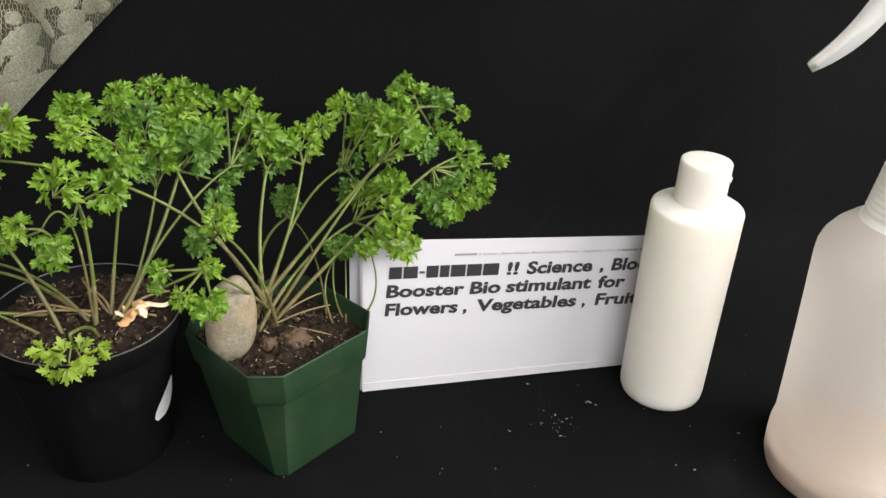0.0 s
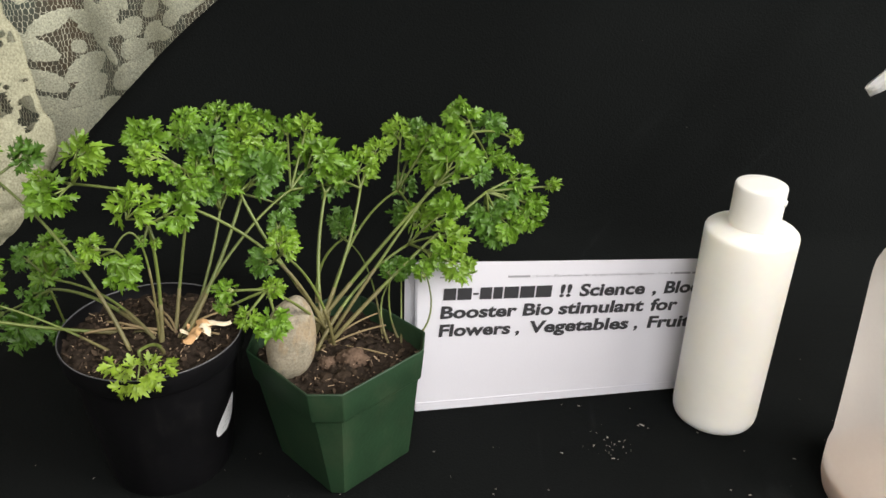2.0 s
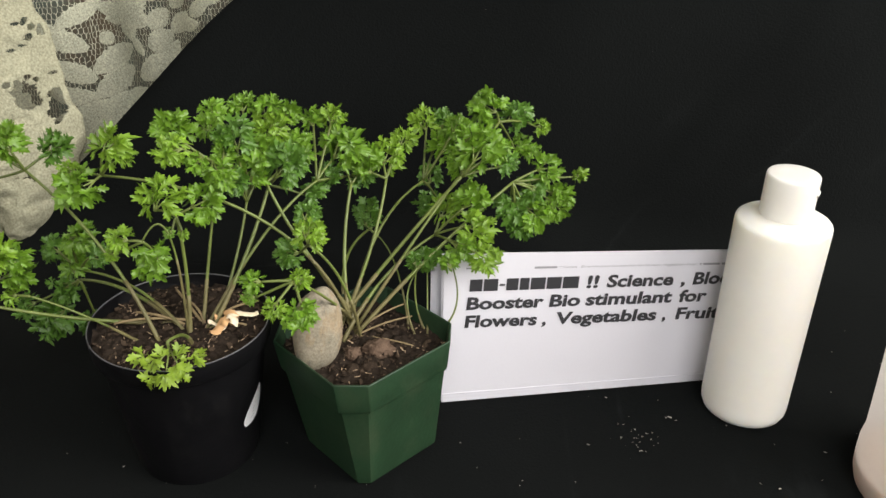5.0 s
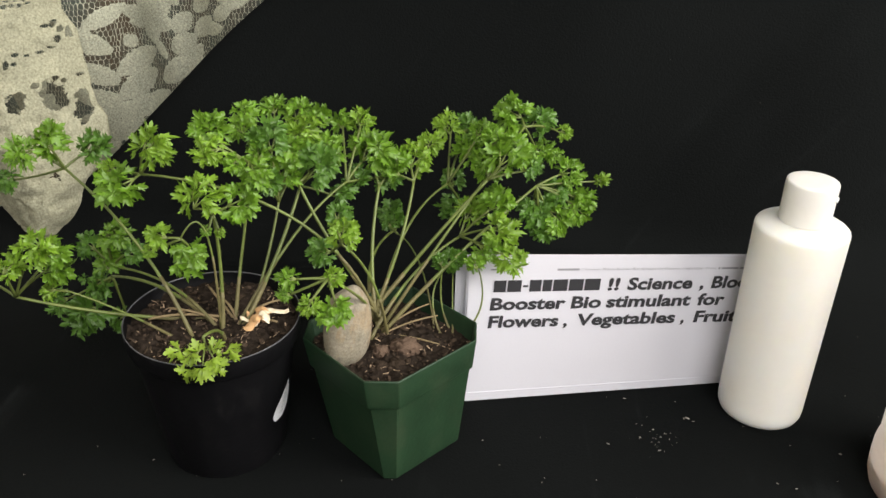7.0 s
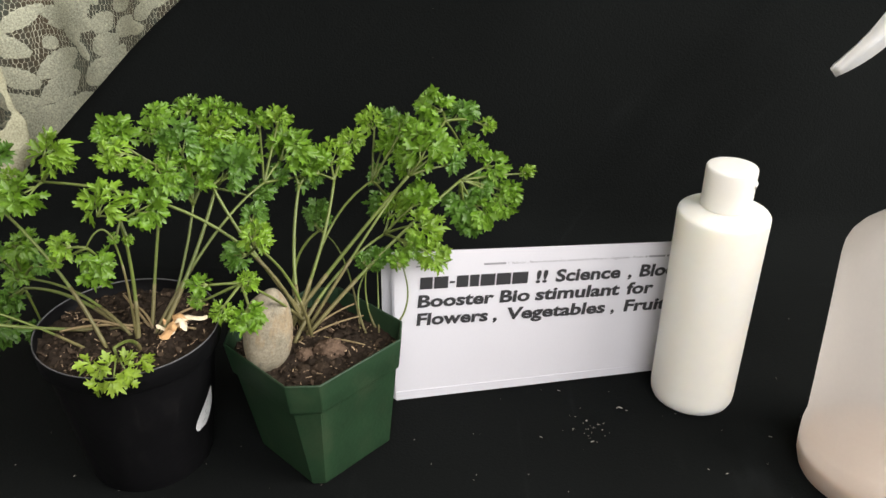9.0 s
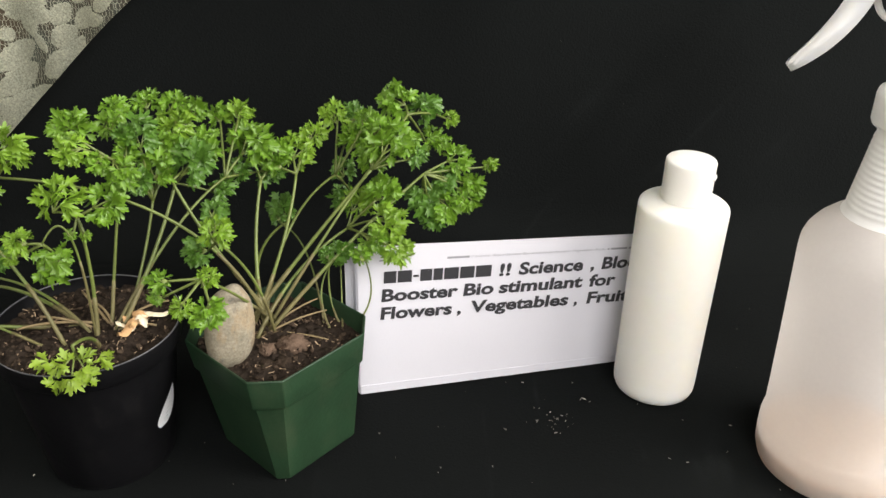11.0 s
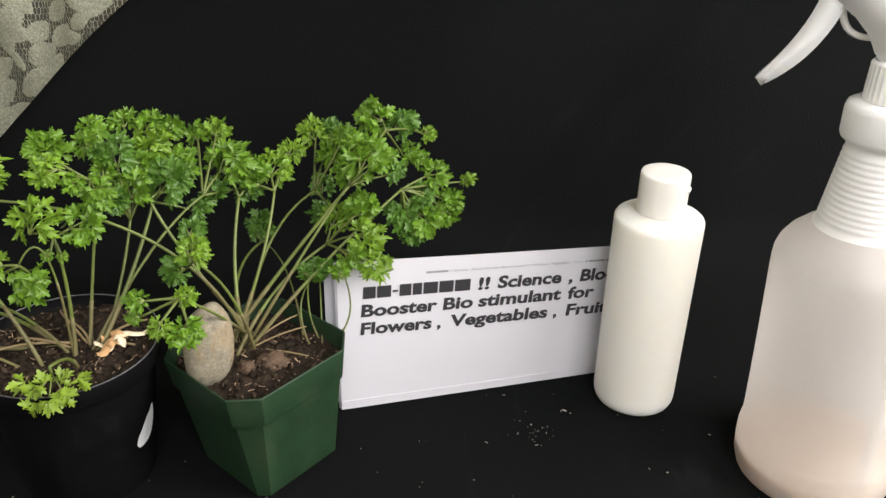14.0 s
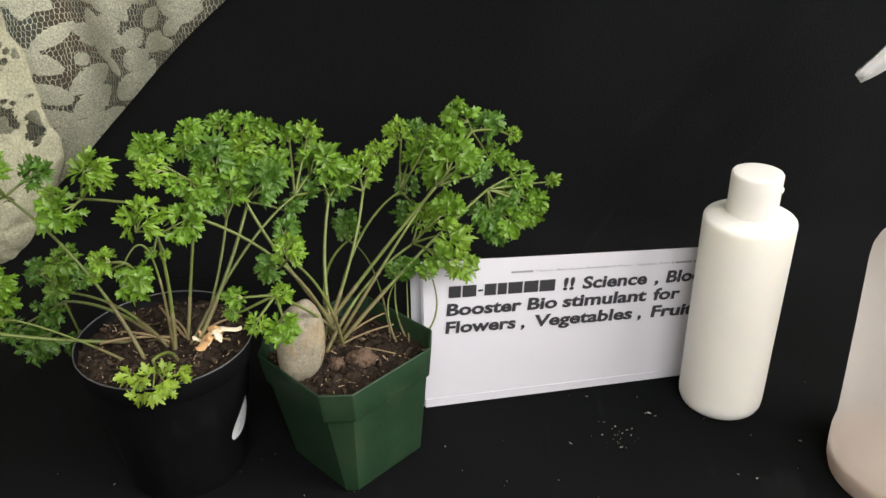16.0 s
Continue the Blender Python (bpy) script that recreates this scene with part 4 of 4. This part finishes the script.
frond(square_pot_parsley, (-0.0736, 0.4258, 0.0625), (-0.0530, 0.4500, 0.0913), (-0.0320, 0.4800, 0.0974), 208, 1.0,
      [((-0.0265, 0.4920, 0.1091), 0.0117, 2), ((-0.0115, 0.4850, 0.1188), 0.0120, 0), ((-0.0082, 0.4680, 0.1076), 0.0130, 2), ((-0.0030, 0.4500, 0.1006), 0.0108, 2), ((-0.0161, 0.4560, 0.1025), 0.0091, 0)])
frond(square_pot_parsley, (-0.0665, 0.4367, 0.0625), (-0.0751, 0.4200, 0.1083), (-0.0844, 0.4100, 0.1259), 209, 1.0,
      [((-0.0810, 0.4000, 0.1388), 0.0088, 2), ((-0.0977, 0.4200, 0.1160), 0.0092, 1), ((-0.0886, 0.4300, 0.1336), 0.0084, 1)])
frond(square_pot_parsley, (-0.0702, 0.4461, 0.0625), (-0.0754, 0.4000, 0.1090), (-0.0868, 0.3900, 0.1188), 210, 1.0,
      [((-0.0837, 0.3900, 0.1199), 0.0065, 2), ((-0.0815, 0.3740, 0.1105), 0.0101, 0), ((-0.0926, 0.3740, 0.1131), 0.0061, 2), ((-0.1047, 0.3860, 0.1201), 0.0065, 0), ((-0.1068, 0.3860, 0.1117), 0.0047, 0)])
frond(square_pot_parsley, (-0.0729, 0.4392, 0.0625), (-0.0848, 0.4800, 0.0776), (-0.0726, 0.5200, 0.0792), 211, 1.0,
      [((-0.0767, 0.5300, 0.0856), 0.0107, 1)])
frond(seedlings, (-0.0384, 0.4381, 0.0620), (-0.0428, 0.4600, 0.0704), (-0.0372, 0.4600, 0.0892), 300, 0.6,
      [((-0.0344, 0.4600, 0.0939), 0.0081, 1)])
frond(seedlings, (-0.0319, 0.4394, 0.0620), (-0.0424, 0.4550, 0.0699), (-0.0394, 0.4550, 0.0912), 301, 0.6,
      [((-0.0418, 0.4580, 0.0945), 0.0056, 1), ((-0.0291, 0.4620, 0.0956), 0.0050, 1)])
frond(seedlings, (-0.0348, 0.4374, 0.0620), (-0.0347, 0.4580, 0.0722), (-0.0343, 0.4600, 0.0915), 302, 0.6,
      [((-0.0321, 0.4610, 0.0953), 0.0047, 1)])
frond(seedlings, (-0.0395, 0.4406, 0.0620), (-0.0458, 0.4700, 0.0841), (-0.0700, 0.5100, 0.0813), 303, 0.6,
      [((-0.0774, 0.5200, 0.0842), 0.0063, 1)])
frond(seedlings, (-0.0283, 0.4382, 0.0620), (-0.0171, 0.4480, 0.0708), (-0.0205, 0.4520, 0.0936), 304, 0.6,
      [((-0.0228, 0.4480, 0.1000), 0.0066, 0)])


def fallen_stem(a, b, r, material, label):
    """A thin old stem that lies over the soil."""
    bm = bmesh.new()
    mid = (Vector(a) + Vector(b)) / 2 + Vector((0.003 * math.sin(a[0] * 4000), 0, 0.004))
    tube(bm, bezier(a, mid, b, 8), r, r * 0.7, 6)
    return tagged(mesh_ob("dry_twig", bm, material), label, "twig", group="dry twigs on the soil")


for a, b in (((-0.148, 0.417, 0.0765), (-0.180, 0.404, 0.081)), ((-0.146, 0.414, 0.074), (-0.172, 0.412, 0.083)), ((-0.140, 0.416, 0.074), (-0.158, 0.43, 0.086)), ((-0.1395, 0.415, 0.074), (-0.151, 0.425, 0.083)), ((-0.137, 0.419, 0.075), (-0.118, 0.434, 0.079)), ((-0.138, 0.414, 0.0745), (-0.119, 0.415, 0.077))):
    fallen_stem(a, b, 0.0008, M_STEM_BROWN, "thin beige dried twig lying on the soil")
for a, b in (((-0.074, 0.434, 0.06), (-0.038, 0.426, 0.062)), ((-0.073, 0.43, 0.06), (-0.041, 0.447, 0.066)), ((-0.07, 0.437, 0.061), (-0.046, 0.452, 0.07))):
    fallen_stem(a, b, 0.0006, M_STEM_BROWN, "thin beige dried twig lying on the soil")

# ---- folded paper ----
PAPER_M = Matrix.Translation((-0.0255, 0.4597, 0.0)) @ pose(0, 0, 0, 90, 0, 12.6)


def sheet(bm, x0, x1, z0l, z0r, z1l, z1r, depth, thick=0.0004, bow=0.0):
    """A thin upright sheet; its top edge may slope and it may bow."""
    n = 16
    cols = []
    for i in range(n + 1):
        s = i / n
        x = x0 + (x1 - x0) * s
        d = depth(s) if callable(depth) else depth
        lo, hi = z0l + (z0r - z0l) * s, z1l + (z1r - z1l) * s
        cols.append([bm.verts.new((x, z, -(d + bow * math.sin(math.pi * (z - lo) / (hi - lo)) + t))) for t in (0, thick) for z in (lo, lo + 0.33 * (hi - lo), lo + 0.66 * (hi - lo), hi)])
    for a, b in zip(cols, cols[1:]):
        for q in range(3):
            bm.faces.new((a[q], b[q], b[q + 1], a[q + 1]))
            bm.faces.new((a[4 + q], a[5 + q], b[5 + q], b[4 + q]))
        bm.faces.new((a[3], b[3], b[7], a[7]))
        bm.faces.new((a[0], a[4], b[4], b[0]))
    bm.faces.new((cols[0][0], cols[0][1], cols[0][2], cols[0][3], cols[0][7], cols[0][6], cols[0][5], cols[0][4]))
    bm.faces.new((cols[-1][4], cols[-1][5], cols[-1][6], cols[-1][7], cols[-1][3], cols[-1][2], cols[-1][1], cols[-1][0]))


paper = thing("folded_paper", "folded white printed sheets standing upright behind the bottle", "paper", PAPER_M)
bm = bmesh.new()
sheet(bm, 0.0, 0.214, 0.0, 0.0, 0.0975, 0.0853, 0.0)
front = part("front_sheet", bm, M_PAPER, paper, smooth=False)
bm = bmesh.new()
sheet(bm, 0.0, 0.214, 0.0, 0.0, 0.0058, 0.0048, -0.0005)
part("bottom_fold", bm, M_PAPER, paper, "narrow folded strip along the lower edge", smooth=False)
bm = bmesh.new()
sheet(bm, -0.001, 0.2135, 0.0, 0.0, 0.0965, 0.0858, 0.0012)
part("inner_sheet", bm, M_PAPER, paper, smooth=False)
bm = bmesh.new()
sheet(bm, -0.0058, 0.211, 0.0, 0.0, 0.0915, 0.0835, lambda s: 0.0075 - 0.005 * s)
part("back_sheet", bm, M_PAPER, paper, smooth=False)


def words(text, x, y, width, height_scale, weight, parent, slope, material=M_INK, name="printed_words"):
    """Raised print from Blender's own letters, fitted to a width."""
    cu = bpy.data.curves.new(name, "FONT")
    cu.body, cu.size, cu.offset, cu.resolution_u, cu.extrude = text, 1.0, weight, 3, 0.0
    tmp = bpy.data.objects.new(name, cu)
    scene.collection.objects.link(tmp)
    bpy.context.view_layer.update()
    me = bpy.data.meshes.new_from_object(tmp.evaluated_get(bpy.context.evaluated_depsgraph_get()))
    bpy.data.objects.remove(tmp)
    xs = [v.co.x for v in me.vertices]
    lo, hi = min(xs), max(xs)
    me.materials.clear()
    me.materials.append(material)
    sx, sy = width / (hi - lo), height_scale / 0.69
    for v in me.vertices:
        v.co = Vector(((v.co.x - lo) * sx + 0.06 * v.co.y * sy, v.co.y * sy, 0))
    ob = new(name, me)
    ob.parent = parent
    ob.matrix_local = pose(x, y, 0.0003, 0, 0, slope)
    return ob


def bars(name, x, y, slope, widths, height, gap, parent, material):
    """Plain bars in the place of print."""
    bm = bmesh.new()
    at = 0.0
    for w in widths:
        if w > 0:
            lo, hi = (0.0, height) if w > 0.0031 or height < 0.003 else (0.4 * height, 0.58 * height)
            bm.faces.new([bm.verts.new(p) for p in ((at, lo, 0), (at + w, lo, 0), (at + w, hi, 0), (at, hi, 0))])
        at += abs(w) + gap
    ob = part(name, bm, material, parent)
    ob.matrix_local = pose(x, y, 0.0003, 0, 0, slope)
    return ob


SLOPE = -2.1
tx = 0.0140
for w in (0.0068, 0.0078, 0.0030, 0.0066, 0.0052, 0.0082, 0.0082, 0.0090):
    bars("title_bar", tx, 0.0733 - (tx - 0.014) * 0.0367, SLOPE, (w,), 0.0074 if w > 0.004 else 0.0072, 0, front, M_INK)
    tx += w + 0.0008
for base, left, line in (
    (0.0733, 0.0132, (("!!", 0.0790, 0.0066), ("Science", 0.0905, 0.0386), (",", 0.1338, 0.0024), ("Bloom", 0.1408, 0.0316))),
    (0.0620, 0.0126, (("Booster", 0.0126, 0.0428), ("Bio", 0.0589, 0.0174), ("stimulant", 0.0795, 0.0504), ("for", 0.1339, 0.0166))),
    (0.0504, 0.0120, (("Flowers", 0.0120, 0.0405), (",", 0.0556, 0.0023), ("Vegetables", 0.0630, 0.0594), (",", 0.1261, 0.0021), ("Fruits", 0.1341, 0.0310))),
):
    for word, wx, ww in line:
        words(word, wx, base - (wx - left) * 0.0367, ww, 0.0074, 0.036, front, SLOPE, name="printed_word")
HEAD_SLOPE = -2.6
bars("header_bar", 0.0490, 0.0850, HEAD_SLOPE, (0.0125,), 0.0013, 0, front, M_GREY_INK)
words("!! Science , Bloom Booster Bio stimulant for Flowers , Vegetables , Fruits", 0.0626, 0.0844, 0.0790, 0.0014, 0.0, front, HEAD_SLOPE, M_GREY_INK, "printed_line")
bars("header_bar", 0.1430, 0.0807, HEAD_SLOPE, (0.0010, 0.0100, 0.0080), 0.0013, 0.0010, front, M_GREY_INK)
bars("date_bars", 0.0118, 0.0872, SLOPE * 1.2, (0.003, 0.004, 0.003), 0.0010, 0.0006, front, M_GREY_INK)

# ---- white bottle ----
bottle = thing("white_bottle", "plain white plastic cylinder bottle standing on the cloth", "bottle", pose(0.1478, 0.4728, 0.0, 0, -0.6, 0))
prof = [(0.002, 0.002), (0.019, 0.0015), (0.0205, 0.0), (0.0222, 0.0012), (0.0232, 0.0036), (0.0235, 0.007), (0.0238, 0.1165), (0.0237, 0.1180), (0.0234, 0.1189), (0.0228, 0.1195), (0.0220, 0.1199), (0.0170, 0.1213), (0.0130, 0.1223), (0.0122, 0.1228), (0.012, 0.126)]
sharp(part("body", lathe(prof, 80), M_WHITE, bottle), 50)
CAP = [(0.0122, 0.1212), (0.0133, 0.1212), (0.0136, 0.1218), (0.01375, 0.1225), (0.01385, 0.1418), (0.0137, 0.1428), (0.0133, 0.1434), (0.0128, 0.1436), (0.006, 0.14362), (0.001, 0.14362)]
cap = part("cap", lathe([(0.935 * r, z + 0.0012) for r, z in CAP], 72, cap_top=True), M_CAP, bottle)
sharp(cap, 45)
bm = bmesh.new()
box(bm, (0.0122, -0.0028, 0.1357), (0.0136, 0.0028, 0.1380))
bmesh.ops.bevel(bm, geom=bm.edges[:], offset=0.0005, segments=2, affect="EDGES")
tab = part("lift_tab", bm, M_CAP, cap)
tab.matrix_local = pose(0, 0, 0, 0, 0, -28)

# ---- trigger spray bottle ----
SPRAY_C = Vector((0.2327, 0.4157, -0.0055))
lean = Matrix.Rotation(radians(2.7), 4, Vector((-0.563, -0.827, 0)))
spray = thing("spray_bottle", "translucent milky plastic spray bottle with a white trigger head", "spray bottle", Matrix.Translation(SPRAY_C) @ lean)
prof = [(0.002, 0.003), (0.030, 0.002), (0.0355, -0.0008), (0.0386, 0.0016), (0.0399, 0.0066), (0.0401, 0.013), (0.0399, 0.0215), (0.0394, 0.0245), (0.0385, 0.0262), (0.0383, 0.045), (0.0383, 0.080), (0.0386, 0.1195), (0.0386, 0.1245), (0.0382, 0.1292), (0.0366, 0.1338), (0.0332, 0.1386), (0.0282, 0.1431), (0.0238, 0.1464)]
sharp(part("body", lathe(prof, 80), M_NATURAL, spray), 60)
part("liquid", lathe([(0.002, 0.0045), (0.033, 0.0045), (0.037, 0.008), (0.0388, 0.0125), (0.0388, 0.0150), (0.002, 0.0151)], 64), M_LIQUID, spray, "shallow pinkish liquid in the bottom")
prof = [(0.0238, 0.1464), (0.0224, 0.1486)]
for k in range(12):
    z = 0.1500 + 0.00285 * k
    r = 0.0220 - 0.00046 * k
    prof += [(r, z), (r + 0.00018, z + 0.0006), (r + 0.00018, z + 0.0014), (r - 0.00008, z + 0.0021)]
prof += [(0.0163, 0.1852), (0.0164, 0.1878), (0.0192, 0.1893), (0.0200, 0.1911), (0.0200, 0.2025), (0.0192, 0.2050), (0.0170, 0.2062), (0.0125, 0.2068)]
sharp(part("neck", lathe(prof, 80), M_NECK, spray, "ribbed milky white neck with a thick collar"), 60)
bm = bmesh.new()
tube(bm, [(0.010, -0.031, 0.012), (0.011, -0.0305, 0.07), (0.010, -0.029, 0.11), (0.004, -0.012, 0.16), (0.0, 0.0, 0.2)], 0.0030, 0.0030, 10)
part("dip_tube", bm, M_CAP, spray)
# screw cap with upright grip ribs
bm = bmesh.new()
n = 60
rings = []
for z, r, rib in ((0.2066, 0.0132, 0.0002), (0.2074, 0.0136, 0.00025), (0.2230, 0.0128, 0.00025), (0.2242, 0.0118, 0.0), (0.2242, 0.006, 0.0)):
    rings.append([bm.verts.new(((r + rib * (k % 2)) * math.cos(2 * math.pi * k / n), (r + rib * (k % 2)) * math.sin(2 * math.pi * k / n), z)) for k in range(n)])
for a, b in zip(rings, rings[1:]):
    for k in range(n):
        bm.faces.new((a[k], a[(k + 1) % n], b[(k + 1) % n], b[k]))
part("screw_cap", bm, M_TRIGGER, spray, smooth=False)


def extrude_outline(pts, half, round_off=0.0012):
    """A flat outline in x and z given thickness along y, with rounded edges."""
    bm = bmesh.new()
    lo = [bm.verts.new((x, -half, z)) for x, z in pts]
    hi = [bm.verts.new((x, half, z)) for x, z in pts]
    bm.faces.new(lo)
    bm.faces.new(hi[::-1])
    for i in range(len(pts)):
        j = (i + 1) % len(pts)
        bm.faces.new((lo[i], hi[i], hi[j], lo[j]))
    bmesh.ops.recalc_face_normals(bm, faces=bm.faces[:])
    edges = [e for e in bm.edges if abs(e.verts[0].co.y - e.verts[1].co.y) < 1e-6]
    bmesh.ops.bevel(bm, geom=edges, offset=round_off, segments=2, affect="EDGES", clamp_overlap=True)
    return bm


HEAD_TURN = pose(0, 0, 0, 0, 0, 150)
head = part("sprayer_head", extrude_outline([(-0.020, 0.243), (-0.014, 0.2285), (-0.009, 0.2235), (0.009, 0.2235), (0.0125, 0.2275), (0.0160, 0.2345), (0.0225, 0.2415), (0.0300, 0.2470), (0.0370, 0.2505), (0.0440, 0.2535), (0.045, 0.2695), (0.031, 0.277), (-0.024, 0.277), (-0.030, 0.271), (-0.031, 0.256)], 0.0088, 0.003), M_TRIGGER, spray)
head.matrix_local = HEAD_TURN
nozzle = lathe([(0.001, 0.0), (0.0085, 0.0), (0.009, 0.001), (0.009, 0.012), (0.0078, 0.013), (0.001, 0.013)], 24)
noz = part("nozzle", nozzle, M_TRIGGER, spray)
noz.matrix_local = HEAD_TURN @ pose(0.045, 0, 0.2620, 0, 90, 0)
outer = bezier((0.0365, 0, 0.2530), (0.0410, 0, 0.2320), (0.0590, 0, 0.2115), 12)
inner = bezier((0.0265, 0, 0.2470), (0.0345, 0, 0.2215), (0.0560, 0, 0.2080), 12)
trig = part("trigger", extrude_outline([(p.x, p.z) for p in outer] + [(p.x, p.z) for p in reversed(inner)], 0.0060, 0.0014), M_TRIGGER, spray, "curved white squeeze trigger")
trig.matrix_local = HEAD_TURN
bm = bmesh.new()
tube(bm, bezier((0.0285, 0, 0.2450), (0.0270, 0, 0.2310), (0.0135, 0, 0.2325), 10), 0.0016, 0.0013, 8)
sp = part("return_spring", bm, M_CAP, spray)
sp.matrix_local = HEAD_TURN

# ---- lint and crumbs on the cloth ----
rng = random.Random(77)
bm = bmesh.new()


def speck(x, y, z, r):
    r *= 0.62
    made = bmesh.ops.create_icosphere(bm, subdivisions=1, radius=r)["verts"]
    s = (rng.uniform(0.7, 2.6), rng.uniform(0.4, 0.9), rng.uniform(0.3, 0.6))
    turn = Euler((0, 0, rng.uniform(0, 3.14))).to_matrix()
    for v in made:
        v.co = turn @ Vector((v.co.x * s[0], v.co.y * s[1], v.co.z * s[2])) + Vector((x, y, z + r * 0.5))


for x, y, r in ((0.104, 0.458, 0.0013), (0.102, 0.4575, 0.0009), (-0.013, 0.426, 0.0008), (0.020, 0.400, 0.0008), (-0.185, 0.394, 0.0007), (-0.179, 0.403, 0.0008), (-0.084, 0.388, 0.0007), (0.058, 0.479, 0.0007), (0.185, 0.440, 0.0007), (0.1346, 0.4536, 0.0009), (0.056, 0.4305, 0.0011), (0.0838, 0.428, 0.0009), (0.07, 0.473, 0.0007), (0.142, 0.41, 0.0008), (0.1514, 0.408, 0.0007), (0.089, 0.4426, 0.0009), (0.083, 0.446, 0.001)):
    speck(x, y, cloth_sag(x, y), r)
for k in range(34):
    x, y = rng.gauss(0.083, 0.008), rng.gauss(0.440, 0.007)
    speck(x, y, cloth_sag(x, y), rng.choice((0.0002, 0.0003, 0.0004, 0.0006)))
for k in range(170):
    x, y = rng.uniform(-0.25, 0.3), rng.uniform(0.30, 0.58)
    speck(x, y, cloth_sag(x, y), rng.choice((0.0002, 0.0003, 0.0004, 0.0006)))
tagged(mesh_ob("lint_specks", bm, M_LINT), "pale crumbs and lint scattered on the black cloth", "lint", kind="stuff")
bm = bmesh.new()
for k in range(16):
    z = rng.uniform(0.06, 0.2)
    x = rng.uniform(-0.15, 0.2)
    speck(x, 0.6443 + 0.174 * (z - 0.0372) / 0.985 - 0.008, z, rng.choice((0.0002, 0.0003)))
tagged(mesh_ob("lint_on_backdrop", bm, M_LINT), "tiny lint flecks clinging to the raised black cloth", "lint", kind="stuff")
